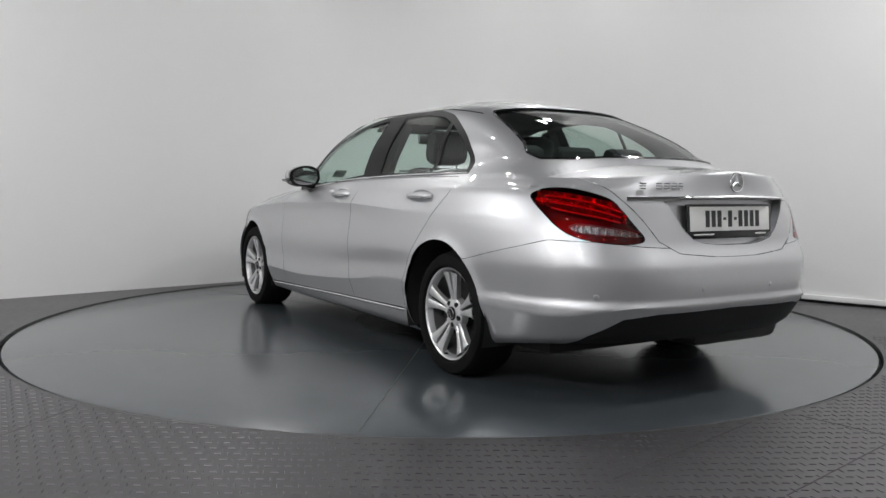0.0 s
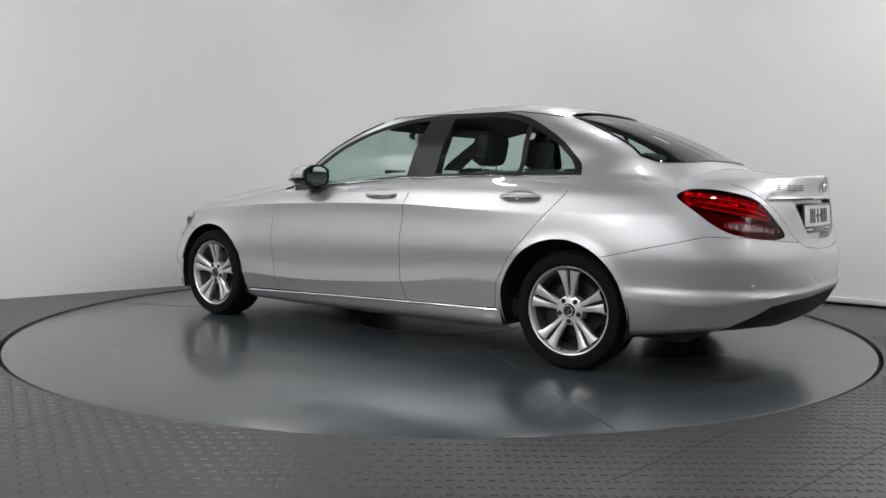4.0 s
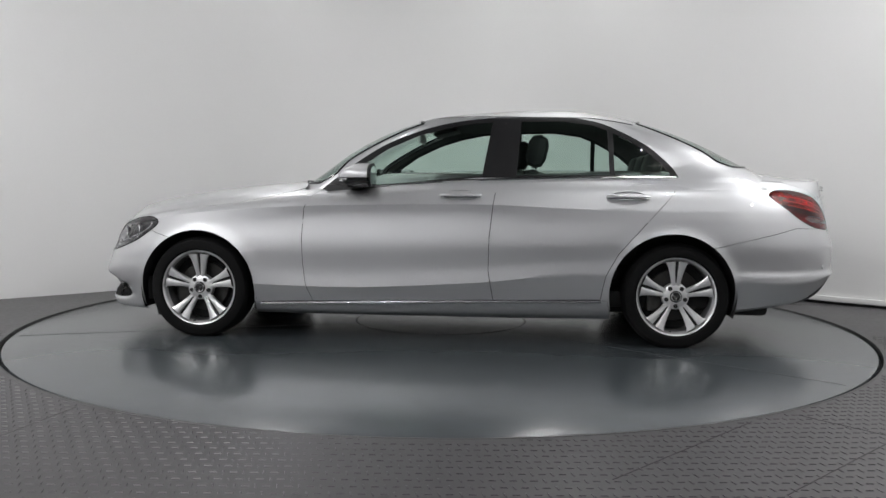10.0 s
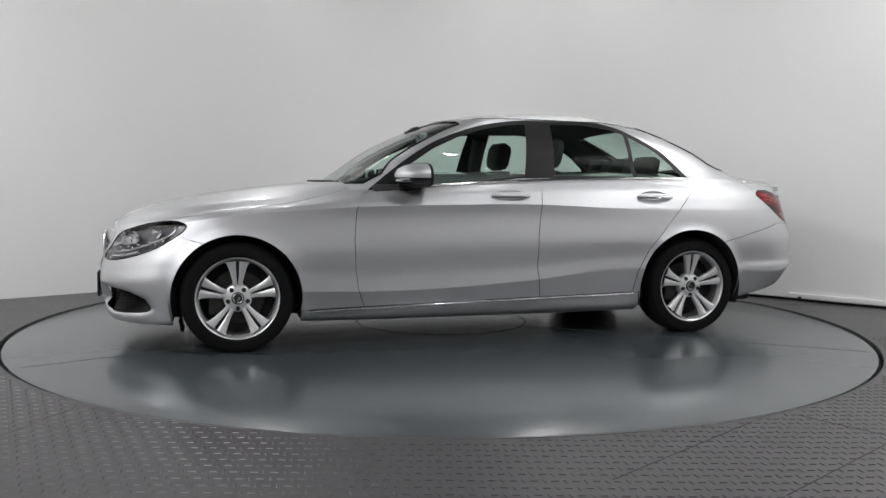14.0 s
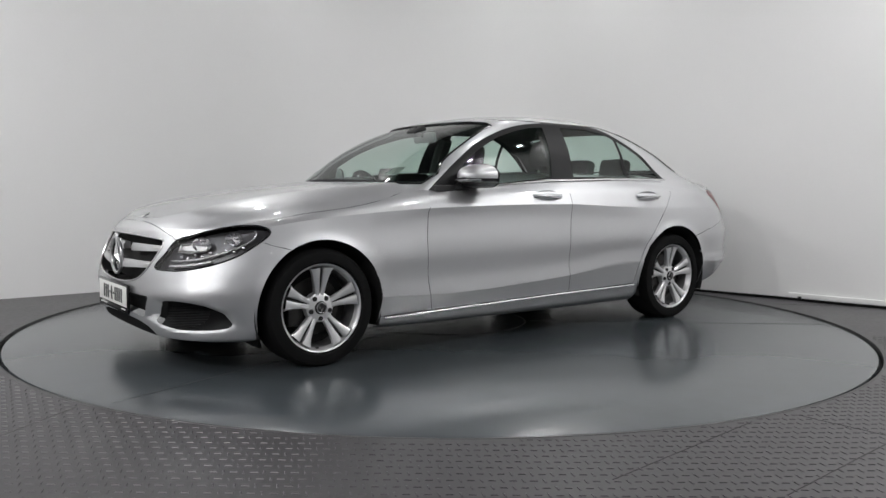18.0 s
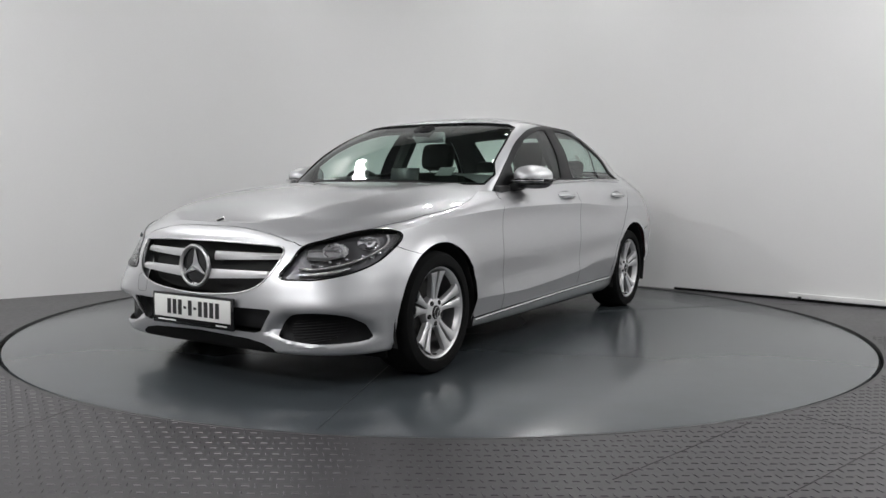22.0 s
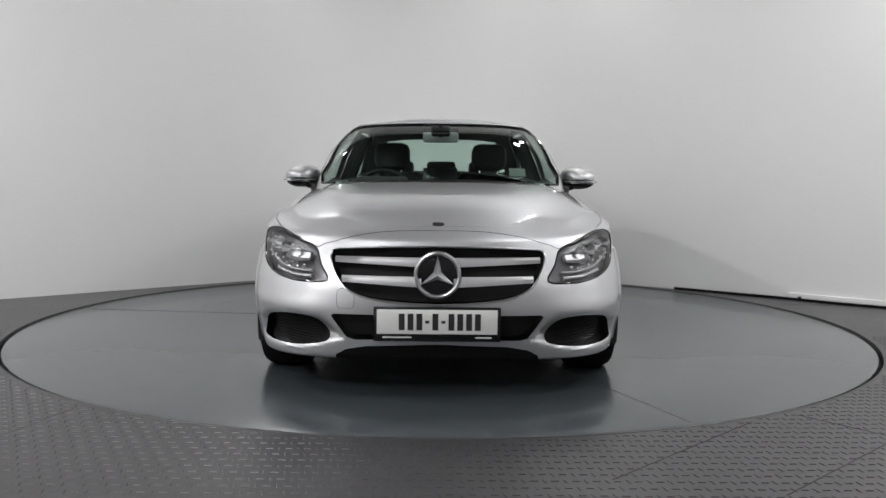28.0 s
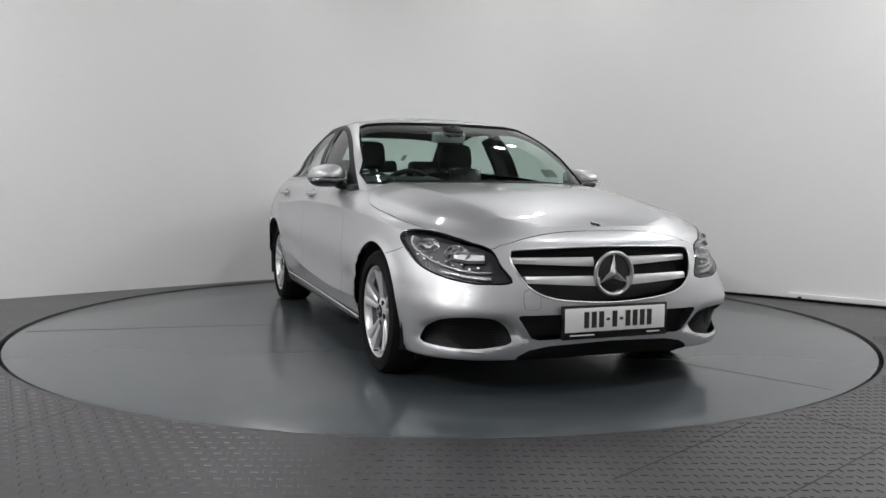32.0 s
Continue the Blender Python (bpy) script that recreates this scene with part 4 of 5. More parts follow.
def build_car():
    car = tagged(new("car"), "silver four-door saloon car parked on the turntable", "car")
    bm = lower_skin()

    def flank(outline, s, where=None, least=0.05, keep=True):
        return punch(bm, outline, *SIDE, (0, s, 0), keep, least, where or (lambda c: c.y * s > 0.2))

    for s in (1, -1):
        for arch in (ARCH_F, ARCH_R):
            flank(arch_outline(arch), s, None, -0.6, False)
    heads, tails = [], []
    for left in (True, False):
        s = 1 if left else -1
        ax, d = lamp_axes(left, False)
        heads.append((s, punch(bm, smooth_loop(lamp_outline(HEAD, left, False), 3), ax, (0, 0, 1), d, True, 0.1, lambda c: c.x > 1.5 and c.y * s > 0.2)))
        ax, d = lamp_axes(left, True)
        tails.append((s, punch(bm, smooth_loop(lamp_outline(TAIL, left, True), 3), ax, (0, 0, 1), d, True, 0.1, lambda c: c.x < -1.5 and c.y * s > 0.2)))
    nose = lambda c: c.x > 1.6
    stern = lambda c: c.x < -1.6
    grille = punch(bm, smooth_loop(both(GRILLE), 2), *FRONT, (1, 0, 0), True, 0.1, nose)
    low = punch(bm, both(LOW_GRILLE), *FRONT, (1, 0, 0), True, 0.1, nose)
    lip = punch(bm, both(LIP), *FRONT, (1, 0, 0), True, -0.9, nose)
    intakes = [punch(bm, [(y * s, z) for y, z in smooth_loop(INTAKE, 3)], *FRONT, (1, 0, 0), True, 0.1, nose) for s in (1, -1)]
    rounded = smooth_loop(HOOD, 2, False)
    hood = punch(bm, [(x, y) for x, y in rounded] + [(x, -y) for x, y in rounded[::-1] if y > 1e-4], *TOP, (0, 0, 1), True, 0.08, lambda c: c.x > 0.6)
    doors = [(s, "front", flank(DOOR_F, s)) for s in (1, -1)] + [(s, "rear", flank(DOOR_R, s)) for s in (1, -1)]
    trunk = punch(bm, both(TRUNK), *FRONT, (-1, 0, 0), True, -0.02, lambda c: c.x < -1.83)
    diffuser = punch(bm, both(DIFFUSER), *FRONT, (-1, 0, 0), True, -0.9, stern)
    bumper_f = punch(bm, [(1.30, 0.0), (2.5, 0.0), (2.5, 0.9), (2.02, 0.72), (1.78, 0.662), (1.70, 0.632), (1.58, 0.600), (1.30, 0.60)], *SIDE, (0, 1, 0), True, -1.1, lambda c: c.x > 1.43)
    bumper_r = punch(bm, [(-1.2, 0.0), (-1.2, 0.58), (-1.64, 0.593), (-1.784, 0.628), (-1.992, 0.676), (-2.108, 0.706), (-2.30, 0.700), (-2.6, 0.640), (-2.6, 0.0)], *SIDE, (0, 1, 0), True, -1.1, lambda c: c.x < -1.40)
    sills = [flank([(1.08, 0.0), (1.08, 0.222), (0.722, 0.228), (-0.367, 0.257), (-1.006, 0.272), (-1.05, 0.272), (-1.05, 0.0)], s, None, -0.9) for s in (1, -1)]
    # Open the top sheet under the cabin.
    gone = [f for f in bm.faces if -1.62 < f.calc_center_median().x < 0.95 and abs(f.calc_center_median().y) < 0.735 and f.normal.z > 0.3]
    bmesh.ops.delete(bm, geom=gone, context="FACES")
    part("body_shell", rim(bm, 0.0015, 0.02), PAINT, car, crisp=17)
    part("bonnet", rim(hood, 0.002), PAINT, car, crisp=17)
    for s, where, piece in doors:
        door = part("door", rim(piece, 0.002), PAINT, car, crisp=17)
        door_handle(door, -0.168 if where == "front" else -1.14, 0.842, 0.872, s)
    front = part("front_bumper", rim(bumper_f, 0.0015, 0.05), PAINT, car)
    rear = part("rear_bumper", rim(bumper_r, 0.0015), PAINT, car)
    part("front_lip", rim(lip, 0.0, 0.03), RUBBER, front, "black plastic chin spoiler")
    part("diffuser", rim(diffuser, 0.0, 0.03), MATT_BLACK, rear, "black plastic rear diffuser")
    for piece in sills:
        part("sill", rim(piece, 0.001), PAINT, car)
    # Trunk lid with the plate recess.
    hollow = punch(trunk, smooth_loop(both(RECESS), 2), *FRONT, (-1, 0, 0), True, 0.2, stern)
    lid = part("boot_lid", rim(trunk, 0.002, 0.03), PAINT, car)
    for v in hollow.verts:
        v.co.x += 0.042
    bmesh.ops.recalc_face_normals(hollow, faces=hollow.faces[:])
    edges = [e for e in hollow.edges if e.is_boundary]
    out = bmesh.ops.extrude_edge_only(hollow, edges=edges)["geom"]
    for v in {g for g in out if isinstance(g, bmesh.types.BMVert)}:
        v.co.x -= 0.040
    part("plate_recess", hollow, PAINT, lid)
    return car, heads, tails, grille, low, intakes, front, rear, lid


car, HEADS, TAILS, GRILLE_PIECE, LOW_PIECE, INTAKES, BUMPER_F, BUMPER_R, LID = build_car()


def build_nose():
    border = edge_bead(GRILLE_PIECE, 0.0045)
    back = part("grille", sunk(GRILLE_PIECE, 0.085), SHADOW_GAP, car, "black radiator grille with two silver bars")
    part("grille_border", border, SATIN, back, "silver grille border")
    # Dark boxes added to block sight and light through grille, intake and boot seam.
    part("radiator", boxed((0.05, 1.0, 0.27), pose(2.02, 0, 0.53), 0.01), SHADOW_GAP, back)
    part("intake_blank", boxed((0.05, 0.94, 0.15), pose(2.06, 0, 0.315), 0.01), SHADOW_GAP, BUMPER_F)
    part("seam_blank", boxed((0.05, 1.14, 0.28), pose(-2.25, 0, 0.58), 0.01), SHADOW_GAP, car)
    for z, h, reach in ((0.594, 0.042, 0.455), (0.513, 0.046, 0.420)):
        for s in (1, -1):
            bm = bmesh.new()
            cols = []
            for k in range(13):
                y = 0.07 + (reach - 0.07) * k / 12
                x = 2.196 - 0.24 * y * y - 0.055 * (z - 0.515) / 0.08
                hh = h * (0.62 + 0.38 * (1 - k / 12))
                cols.append([bm.verts.new((x - dx, y * s, z + 0.010 * (k / 12) + dz)) for dx, dz in ((0.004, hh * 0.5), (-0.006, hh * 0.1), (-0.006, -hh * 0.5), (0.030, -hh * 0.42), (0.030, hh * 0.42))])
            for a, b in zip(cols, cols[1:]):
                for k in range(5):
                    bm.faces.new((a[k], a[(k + 1) % 5], b[(k + 1) % 5], b[k]))
            bm.faces.new(cols[0])
            bm.faces.new(cols[-1][::-1])
            bmesh.ops.recalc_face_normals(bm, faces=bm.faces[:])
            part("grille_bar", bm, BAR_SILVER, back, "silver grille bar")
    bm = bmesh.new()
    star(bm, 0.094, pose(2.200, 0, 0.545, 90, 0, 90) @ Matrix(), 0.012)
    part("emblem", bm, SATIN, back, "round chrome emblem with three rays")
    bm = bmesh.new()
    bmesh.ops.create_circle(bm, cap_ends=True, segments=40, radius=0.088, matrix=pose(2.196, 0, 0.545, 90, 0, 90))
    part("emblem_back", bm, GLOSS_BLACK, back)
    part("lower_grille", sunk(LOW_PIECE, 0.05), MATT_BLACK, BUMPER_F, "black lower air intake")
    for s, piece in zip((1, -1), INTAKES):
        opening = part("side_intake", sunk(piece, 0.045), MATT_BLACK, BUMPER_F, "black honeycomb side intake")
        # Dark box added behind the intake to close off the opening.
        part("intake_blank", boxed((0.05, 0.36, 0.15), pose(1.88, 0.645 * s, 0.285, 0, 0, 36 * s), 0.01), SHADOW_GAP, opening)
        bm = bmesh.new()
        for k in range(11):
            z = 0.222 + 0.013 * k
            half = 0.112 * math.sqrt(max(1 - ((z - 0.287) / 0.075) ** 2, 0.02))
            pts = []
            for j in range(7):
                y = 0.635 + half * (j / 3 - 1) + 0.10 * (z - 0.287)
                q = min(y / 0.887, 0.99)
                x = 1.4 + 0.788 * (1 - q**4.0) ** (1 / 3.2)
                pts.append((x - 0.060, (y - 0.008) * s, z + 0.012 * (j / 3 - 1)))
            tube(bm, pts, 0.0032, 5)
        part("mesh_bar", bm, BLACK, opening)
    number_plate(car, pose(2.222, 0, 0.340, 90, 0, 90))
    # Bonnet emblem, parking sensors, tow cover.
    bm = lathe(bmesh.new(), [(0.0005, 0.004), (0.024, 0.003), (0.028, 0.0)], 28, pose(2.045, 0, LOWER_TREE.ray_cast(Vector((2.045, 0, 2)), Vector((0, 0, -1)))[0].z, 0, 24), axis="Z")
    part("bonnet_emblem", bm, CHROME, car, "small round chrome badge")
    for s in (1, -1):
        for y, z, x in ((0.33, 0.425, 2.172), (0.80, 0.47, 1.93)):
            bm = lathe(bmesh.new(), [(0.0005, 0.003), (0.010, 0.002), (0.012, -0.002)], 16, pose(x, y * s, z, 0, 90, s * (8 if y < 0.5 else 50)), axis="Z")
            part("parking_sensor", bm, PAINT, BUMPER_F)


def build_lamps():
    for s, piece in HEADS:
        lamp = new("headlamp")
        lamp.parent = car
        tagged(lamp, "clear headlamp with dark housing and chrome reflectors")
        bead = edge_bead(piece, 0.004)
        part("surround", bead, GLOSS_BLACK, lamp)
        house = piece.copy()
        walls = piece.copy()
        face_count = len(walls.faces)
        skirt(walls, 0.033)
        walls.faces.ensure_lookup_table()
        bmesh.ops.delete(walls, geom=walls.faces[:face_count], context="FACES_ONLY")
        part("housing_wall", walls, HEAD_WALL, lamp)
        part("housing", sunk(house, 0.032), HEAD_DARK, lamp, "dark grey housing")
        cover = piece.copy()
        part("cover", cover, CLEAR, lamp, "clear polycarbonate cover")
        # Reflector bowls and the light strip, set back from the cover.
        tree = BVHTree.FromBMesh(piece)
        out = lamp_axes(s > 0, False)[1]

        def behind(x, y, z, depth):
            p = Vector((x, y * s, z))
            hit = tree.ray_cast(p + out * 0.6, -out)
            return hit[0] - out * depth if hit[0] else p

        for x, y, z, r in ((1.945, 0.640, 0.632, 0.045), (1.830, 0.740, 0.664, 0.040)):
            m = Matrix.Translation(behind(x, y, z, 0.014)) @ pose(0, 0, 0, 0, 90, s * 30) @ Matrix.Diagonal((0.85, 1.35, 0.55, 1))
            bm = lathe(bmesh.new(), [(0.0005, -0.028), (r * 0.5, -0.022), (r * 0.85, -0.004), (r, 0.010)], 10, m, axis="Z")
            bowl = part("reflector", bm, CHROME, lamp, "faceted chrome reflector bowl", smooth=False)
            bm = lathe(bmesh.new(), [(0.0005, -0.004), (r * 0.16, -0.006), (r * 0.2, -0.024)], 12, m, axis="Z")
            part("bulb_lens", bm, CLEAR_LENS, bowl)
        wedge = [(2.035, 0.555, 0.632), (1.985, 0.610, 0.640), (1.935, 0.655, 0.632), (1.93, 0.668, 0.605), (1.99, 0.615, 0.588), (2.045, 0.555, 0.592)]
        bm = bmesh.new()
        outer = [bm.verts.new(behind(x, y, z, 0.010)) for x, y, z in wedge]
        inner_pts = [bm.verts.new(behind(x, y, 0.613 + (z - 0.613) * 0.5, 0.028)) for x, y, z in wedge]
        for k in range(6):
            bm.faces.new((outer[k], outer[(k + 1) % 6], inner_pts[(k + 1) % 6], inner_pts[k]))
        bm.faces.new(inner_pts)
        part("beam_chamber", bm, SATIN, lamp, "silver main beam chamber")
        for k in range(9):
            x, y, z = 1.80 + 0.028 * k, 0.778 - 0.026 * k, 0.618 - 0.006 * k - 0.012 * (k % 2)
            part("facet", boxed((0.016, 0.012, 0.012), Matrix.Translation(behind(x, y, z, 0.02)) @ pose(0, 0, 0, 0, 0, -s * 42), 0.003), CHROME, lamp)
        pts = [(2.075, 0.535, 0.552), (2.03, 0.600, 0.552), (1.965, 0.662, 0.565), (1.88, 0.722, 0.592), (1.80, 0.768, 0.628), (1.745, 0.792, 0.668), (1.74, 0.780, 0.700)]
        bm = tube(bmesh.new(), [behind(x, y, z, 0.016) for x, y, z in smooth_loop(pts, 4, False)], 0.0055, 8)
        part("light_strip", bm, CLEAR_LENS, lamp, "curved white daytime light guide")
        pts = [(2.085, 0.545, 0.524), (2.02, 0.63, 0.530), (1.93, 0.708, 0.552)]
        bm = tube(bmesh.new(), [behind(x, y, z, 0.022) for x, y, z in smooth_loop(pts, 4, False)], 0.010, 8)
        part("indicator_strip", bm, CLEAR_LENS, lamp)
        piece.free()
    for s, piece in TAILS:
        lamp = new("tail_lamp")
        lamp.parent = car
        tagged(lamp, "red tail lamp with a clear reversing strip")
        ax, d = lamp_axes(s > 0, True)
        tree = BVHTree.FromBMesh(piece)

        def within(x, y, z, depth):
            p = Vector((x, y * s, z))
            hit = tree.ray_cast(p + d * 0.6, -d)
            return hit[0] - d * depth if hit[0] else p - d * depth

        part("surround", edge_bead(piece, 0.0016), GLOSS_BLACK, lamp)
        walls = piece.copy()
        face_count = len(walls.faces)
        skirt(walls, 0.036)
        walls.faces.ensure_lookup_table()
        bmesh.ops.delete(walls, geom=walls.faces[:face_count], context="FACES_ONLY")
        part("housing_wall", walls, LAMP_BACK, lamp)
        part("housing", sunk(piece.copy(), 0.036), LAMP_BACK, lamp, "dark housing behind the lens")
        a = punch(piece, smooth_loop(lamp_outline(CLEAR_PART, s > 0, True), 3), ax, (0, 0, 1), d, True, 0.05)
        part("red_lens", piece, RED_GLASS, lamp, "glossy red lens")
        # Bright stepped reflector in the upper half, seen through the red lens.
        cols = []
        bm = bmesh.new()
        for k in range(25):
            u = k / 24
            x, y, z = -1.985 - 0.335 * u, 0.755 - 0.215 * u, 0.917 - 0.022 * u - 0.045 * u * u
            h = 0.064 + 0.030 * u - 0.045 * max(u - 0.6, 0)
            step = 0.012 + 0.010 * (k % 4) / 3
            cols.append([bm.verts.new(within(x, y, z - h * j / 4, step + 0.004 * (j % 2))) for j in range(5)])
        for p, q in zip(cols, cols[1:]):
            for j in range(4):
                bm.faces.new((p[j], q[j], q[j + 1], p[j + 1]))
        bmesh.ops.recalc_face_normals(bm, faces=bm.faces[:])
        part("reflector", bm, REFLECTOR, lamp, "stepped bright reflector", smooth=False)
        for k in range(3):
            rod = [(-2.02 - 0.015 * k, 0.735 - 0.01 * k, 0.893 - 0.026 * k), (-2.13, 0.675, 0.880 - 0.028 * k), (-2.23, 0.605, 0.855 - 0.026 * k), (-2.30, 0.55, 0.825 - 0.022 * k)]
            part("light_rod", tube(bmesh.new(), [within(x, y, z, 0.007) for x, y, z in smooth_loop(rod, 4, False)], 0.0042, 6), LIGHT_GUIDE, lamp)
        for k in range(8):
            u = k / 7
            spot = within(-2.10 - 0.22 * u, 0.725 - 0.19 * u, 0.722 - 0.014 * math.sin(3.1 * u), 0.006)
            part("facet", boxed((0.010, 0.010, 0.008), Matrix.Translation(spot) @ pose(0, 0, 0, 20, 15, 40 * s), 0.002), CHROME, lamp)
        # Clear reversing strip with its ribbed silver bowl.
        bowl = sunk(a.copy(), 0.022)
        part("reversing_bowl", bowl, REVERSING, lamp, "ribbed silver reversing reflector")
        for k in range(9):
            u = k / 8
            x, y = -2.162 - 0.185 * u, 0.667 - 0.165 * u
            zc = 0.757 - 0.022 * u
            rib = tube(bmesh.new(), [within(x, y, zc + 0.016, 0.016), within(x, y, zc, 0.012), within(x, y, zc - 0.016, 0.016)], 0.0026, 5)
            part("rib", rib, CLEAR_LENS, lamp)
        part("reversing_lens", a, CLEAR, lamp, "clear reversing lens")


CLEAR_PART = [(-2.137, 0.684, 0.761), (-2.172, 0.662, 0.777), (-2.247, 0.602, 0.769), (-2.317, 0.527, 0.751), (-2.357, 0.477, 0.731), (-2.347, 0.487, 0.723), (-2.272, 0.572, 0.731), (-2.187, 0.652, 0.740)]
LAMP_BACK = material("tail_lamp_housing", (0.10, 0.10, 0.10), 0.3, 0.5)


def build_tail():
    number_plate(LID, pose(-2.402, 0, 0.792, 90, 0, -90) @ pose(0, 0, 0, -4))
    def skin_x(y, z):
        q = min(abs(y) / 0.852, 0.995)
        return -1.35 - 1.078 * (1 - q**2.75) ** (1 / 2.4)
    pts = [(skin_x(y, 0.89) - 0.003, y, 0.893 - 0.010 * abs(y) / 0.5) for y in np.linspace(-0.525, 0.525, 41)]
    part("chrome_strip", tube(bmesh.new(), pts, 0.013, 8, flat=0.8), CHROME, LID, "chrome strip over the number plate")
    bm = bmesh.new()
    star(bm, 0.041, pose(-2.432, 0, 0.956, 90, 0, -90), 0.007)
    part("emblem", bm, CHROME, LID, "round chrome boot emblem with three rays")
    y = 0.485
    for w in (0.030, -0.02, 0.026, 0.026, 0.026, 0.020):
        if w > 0:
            m = pose(skin_x(y - w / 2, 0.93) - 0.003, y - w / 2, 0.937, 90, 0, -90 - 18)
            bm = bmesh.new()
            for dz in (0.011, 0.0, -0.011):
                box(bm, (w * 0.92, 0.005, 0.005), m @ Matrix.Translation((0, dz, 0)))
            part("badge_bar", bm, BADGE, LID, "small chrome badge bars", smooth=False)
        y -= abs(w) + 0.007
    for s in (1, -1):
        for y, z, x in ((0.22, 0.50, -2.463), (0.68, 0.475, -2.30)):
            bm = lathe(bmesh.new(), [(0.0005, 0.003), (0.010, 0.002), (0.012, -0.002)], 16, pose(x, y * s, z, 0, -90, -s * (6 if y < 0.5 else 40)), axis="Z")
            part("parking_sensor", bm, PAINT, BUMPER_R)
    part("silencer", boxed((0.45, 0.62, 0.17), pose(-2.02, -0.30, 0.27), 0.06), STEEL_DARK, car, "dark exhaust silencer")


LIGHT_GUIDE = material("white_light_guide", (0.75, 0.75, 0.76), 0.15, Coat_Weight=1.0)
STEEL_DARK = vary(material("dark_exhaust_steel", (0.05, 0.05, 0.05), 0.5, 0.8), 12, 0.2, 0.1)


def build_cabin():
    bm = upper_skin()
    shield = punch(bm, smooth_loop(both(SHIELD), 2), *FRONT, (1, 0, 0), True, 0.05, lambda c: c.x > -0.05)
    back = punch(bm, smooth_loop(both(BACKLIGHT), 2), *FRONT, (-1, 0, 0), True, 0.05, lambda c: c.x < -1.0)
    frames = [(s, punch(bm, DLO, *SIDE, (0, s, 0), True, 0.05, lambda c: c.y * s > 0.2)) for s in (1, -1)]
    bm.normal_update()
    liner = sunk(bm.copy(), 0.022)
    roof = part("roof", rim(bm, 0.0, 0.012), PAINT, car)
    tree = UPPER_TREE
    for s in (1, -1):
        pts = []
        for x in np.linspace(-0.01, -1.20, 40):
            hit = tree.ray_cast(Vector((x, (0.560 - 0.06 * max(-0.75 - x, 0) / 0.5) * s, 2.0)), Vector((0, 0, -1)))
            if hit[0]:
                pts.append(hit[0])
        part("roof_moulding", tube(bmesh.new(), pts, 0.0035, 6), BLACK, roof, "thin black roof moulding")
    part("headliner", liner, LINER, car, "dark headliner")
    for name, piece, label in (("windscreen", shield, "green tinted windscreen with black border"), ("rear_window", back, "green tinted rear window with black border")):
        bead = edge_bead(piece, 0.007)
        for v in piece.verts:
            v.co -= v.normal * 0.004
        pane = part(name, piece, GREEN_GLASS, car, label)
        part("seal", bead, GLOSS_BLACK, pane)
    for s, piece in frames:
        panes = [punch(piece, smooth_loop(q, 1), *SIDE, (0, s, 0), True, 0.05) for q in (PANE_F, PANE_R, PANE_Q)]
        frame_ob = part("window_frame", rim(piece, 0.0, 0.02), BLACK, car, "black window surround")
        for name, pane in zip(("front_pane", "rear_pane", "quarter_pane"), panes):
            for v in pane.verts:
                v.co -= v.normal * 0.006
            part(name, pane, GREEN_GLASS, frame_ob, "green tinted side glass")
        pts = [(x, (ROWS[10][3](x) + 0.001) * s, max(ROWS[10][2](x), BELT_Z(x)) + 0.006) for x in np.linspace(0.60, -1.43, 50)]
        part("belt_moulding", tube(bmesh.new(), pts, 0.0085, 8, flat=0.9), CHROME, frame_ob, "chrome belt moulding")
        shelf = bmesh.new()
        cols = [[shelf.verts.new((x, yy * s, BELT_Z(x) + dz)) for yy, dz in ((0.735, 0.0), (0.772, -0.004), (0.772, -0.03), (0.735, -0.03))] for x in np.linspace(0.70, -1.38, 40)]
        for a, b in zip(cols, cols[1:]):
            for k in range(4):
                shelf.faces.new((a[k], b[k], b[(k + 1) % 4], a[(k + 1) % 4]))
        bmesh.ops.recalc_face_normals(shelf, faces=shelf.faces[:])
        part("window_seal", shelf, BLACK, frame_ob)
        # Bright strip along the sill.
        z = spline([(-1.01, 0.268), (-0.25, 0.252), (0.6, 0.228), (1.04, 0.214)])
        pts = [(x, 0.859 * s, z(x) - 0.002) for x in np.linspace(1.04, -1.0, 40)]
        part("sill_moulding", tube(bmesh.new(), pts, 0.0085, 12, flat=0.9), CHROME, car, "chrome sill moulding")
        # Thin black bar set as a dark line above the moulding.
        seal = [(x, 0.8555 * s, h + 0.0095) for x, y, h in pts]
        part("sill_line", tube(bmesh.new(), seal, 0.0045, 6), BLACK, car, "thin black line over the sill moulding")
    # Cowl and wipers at the foot of the windscreen.
    bm = bmesh.new()
    ys = np.linspace(-0.76, 0.76, 31)
    cols = [[bm.verts.new((1.0 - 0.34 * (y / 0.76) ** 2 + dx, y, 0.944 - 0.035 * (y / 0.76) ** 2 + dz)) for dx, dz in ((0.05, -0.02), (-0.03, 0.004), (-0.15, 0.012), (-0.15, -0.05))] for y in ys]
    for a, b in zip(cols, cols[1:]):
        for k in range(3):
            bm.faces.new((a[k], a[k + 1], b[k + 1], b[k]))
    bmesh.ops.recalc_face_normals(bm, faces=bm.faces[:])
    part("cowl", bm, MATT_BLACK, car, "black plastic cowl")
    for y0, y1 in ((-0.55, 0.05), (0.0, 0.58)):
        pts = [(1.0 - 0.34 * (y / 0.76) ** 2 - 0.055, y, 0.962 - 0.02 * (y / 0.76) ** 2) for y in np.linspace(y0, y1, 10)]
        part("wiper", tube(bmesh.new(), pts, 0.008, 6), BLACK, car)


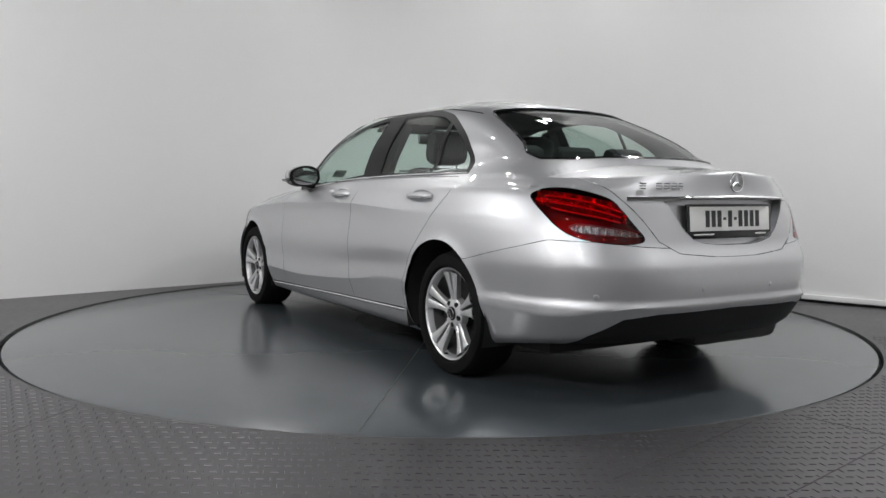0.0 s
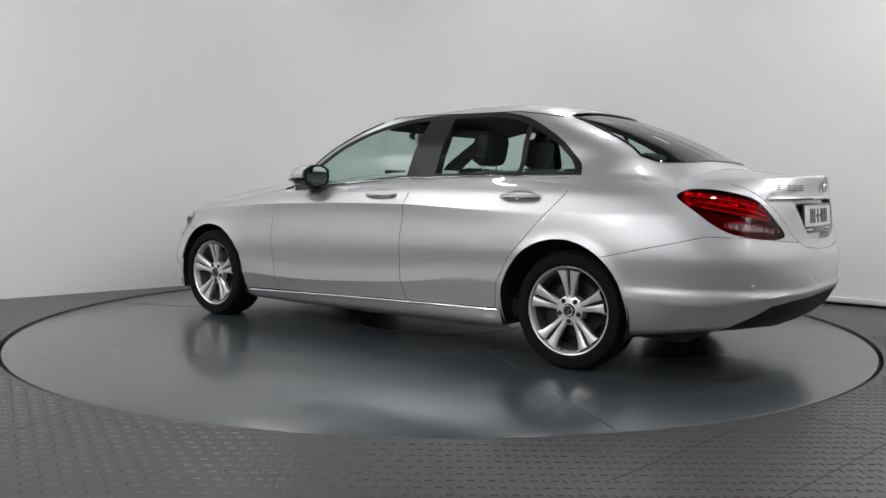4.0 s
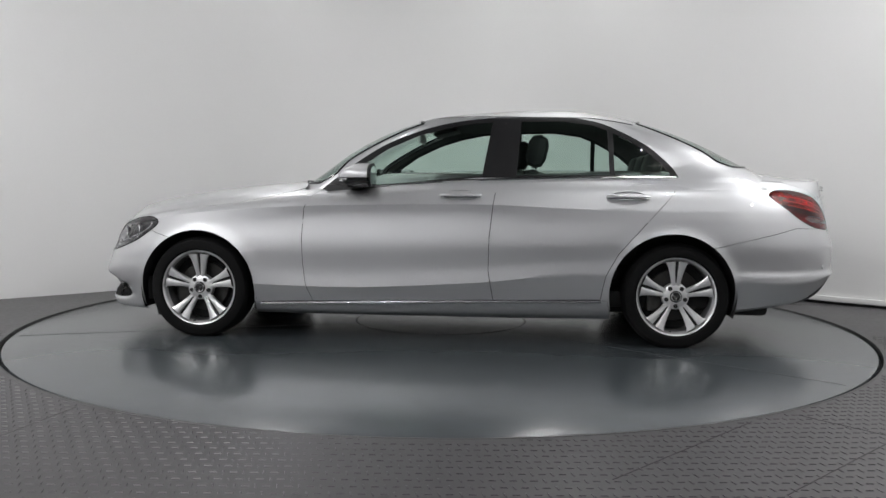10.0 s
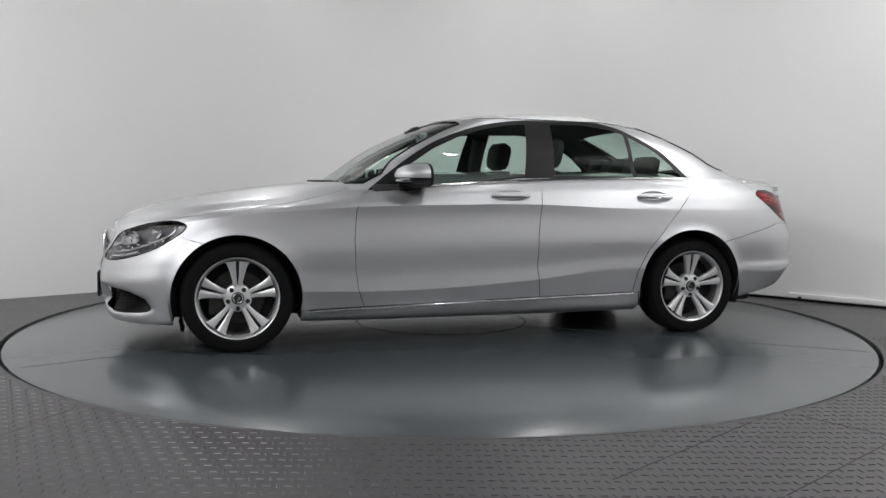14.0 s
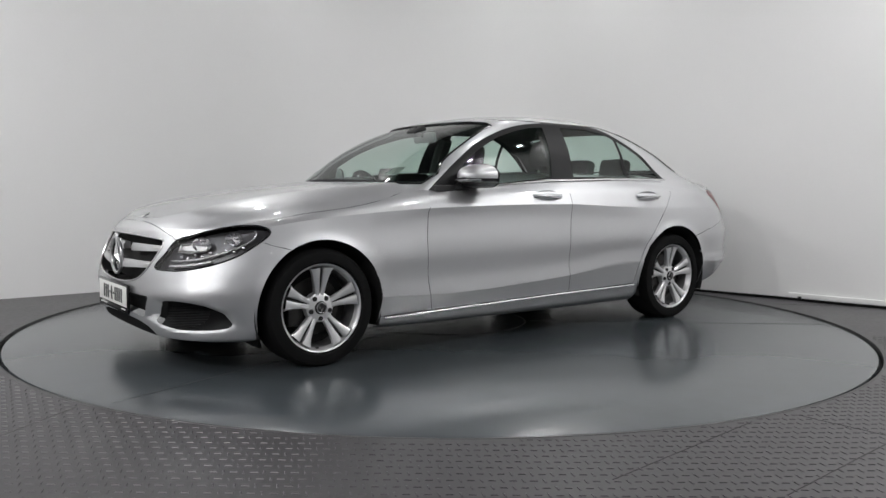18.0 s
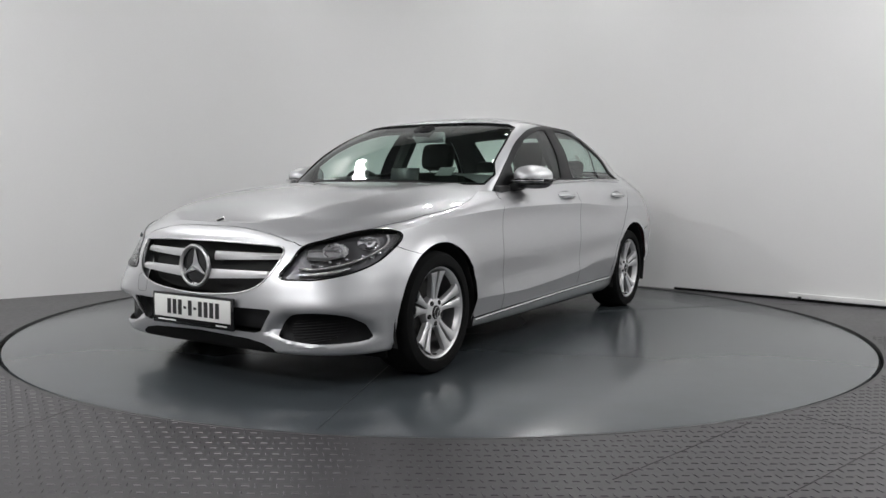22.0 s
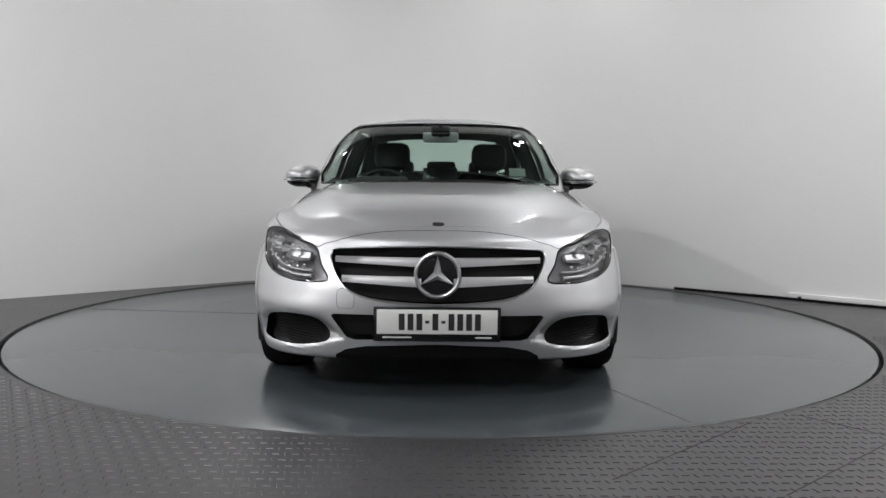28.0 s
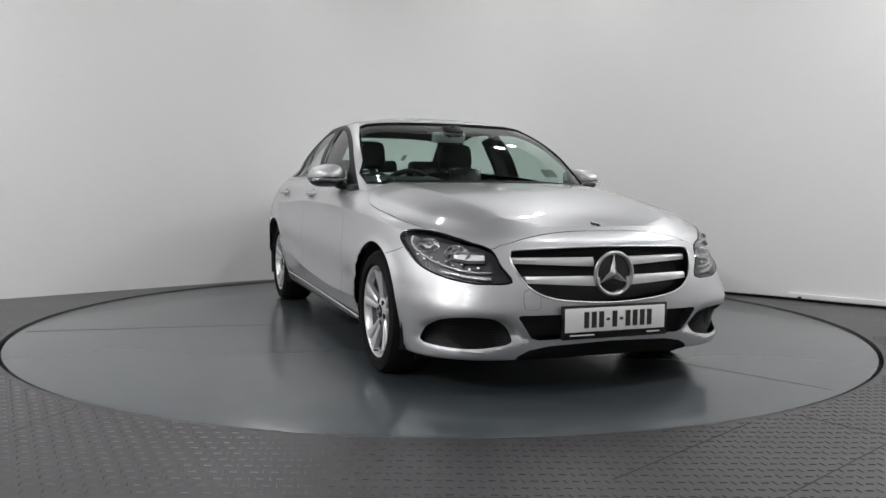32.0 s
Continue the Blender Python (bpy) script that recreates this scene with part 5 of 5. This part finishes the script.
def small_details():
    skin = LOWER_TREE
    ring = []
    for y, z in smooth_loop([(-0.435, 0.405), (-0.435, 0.470), (-0.400, 0.482), (-0.365, 0.470), (-0.365, 0.405), (-0.400, 0.396)], 6):
        hit = skin.ray_cast(Vector((3, y, z)), Vector((-1, 0, 0)))
        if hit[0]:
            ring.append(hit[0])
    part("tow_cover", tube(bmesh.new(), ring, 0.0010, 5, closed=True), STEEL_DARK, BUMPER_F, "outline of the square tow eye cover")
    glassy = UPPER_TREE
    for name, x0, y0, w, h, toward, label in (("disc_holder", 3.0, 0.47, 0.10, 0.05, -1, "clear paper disc holder inside the windscreen"), ("window_sticker", -4.0, 0.30, 0.035, 0.045, 1, "small white window sticker")):
        z0 = 1.02 if toward < 0 else 1.19
        bm = bmesh.new()
        vs = []
        for dy, dz in ((-1, -1), (1, -1), (1, 1), (-1, 1)):
            hit = glassy.ray_cast(Vector((x0, y0 + dy * w / 2, z0 + dz * h / 2)), Vector((toward, 0, 0)))
            vs.append(hit[0] + Vector((toward * 0.012, 0, 0)))
        bm.faces.new([bm.verts.new(v) for v in vs])
        bmesh.ops.solidify(bm, geom=bm.faces[:], thickness=0.001)
        part(name, bm, PLATE_WHITE if toward > 0 else LINER_PALE, car, label, smooth=False)
    # Mud flaps behind the front wheels' arches and the front chin flaps.
    for s in (1, -1):
        part("wheel_flap", boxed((0.015, 0.16, 0.07), pose(1.735, 0.70 * s, 0.145, 0, 12), 0.004), RUBBER, car, "black rubber air flap")


LINER_PALE = material("frosted_paper", (0.35, 0.37, 0.36), 0.5)
build_nose()
build_lamps()
build_tail()
build_cabin()
build_interior(car)
small_details()
for left in (True, False):
    door_mirror(car, left)
    wheel_part(car, 1.43, 0.872, left, True)
    wheel_part(car, -1.43, 0.848, left, False)
# Underbody and wheel housings.
part("underbody", boxed((3.9, 1.36, 0.10), pose(-0.05, 0, 0.225), 0.03), SHADOW_GAP, car, "dark underbody")
for ax0, az0, ar0 in (ARCH_F, ARCH_R):
    for s in (1, -1):
        bm = bmesh.new()
        ring = []
        for k in range(25):
            a = radians(-20 + 220 * k / 24)
            ring.append([bm.verts.new((ax0 + (ar0 + 0.012) * math.cos(a), y * s, az0 + (ar0 + 0.012) * math.sin(a))) for y in (0.872, 0.80, 0.55)])
        for a, b in zip(ring, ring[1:]):
            bm.faces.new((a[0], b[0], b[1], a[1]))
            bm.faces.new((a[1], b[1], b[2], a[2]))
        bm.faces.new([r[2] for r in ring])
        part("wheel_housing", bm, SHADOW_GAP, car)


# ---- what moves ----
def motions():
    rows, turns = [], []
    for k in range(33):
        a = spin(k) - 90
        c, s = math.cos(radians(a)), math.sin(radians(a))
        ox, oy = -0.0277, -0.0098
        rows.append((float(k), pose(c * ox - s * oy, s * ox + c * oy, 0, 0, 0, a)))
        turns.append((float(k), pose(0, 0, 0, 0, 0, a)))
    walk(car, rows)
    walk(turntable, turns)


motions()
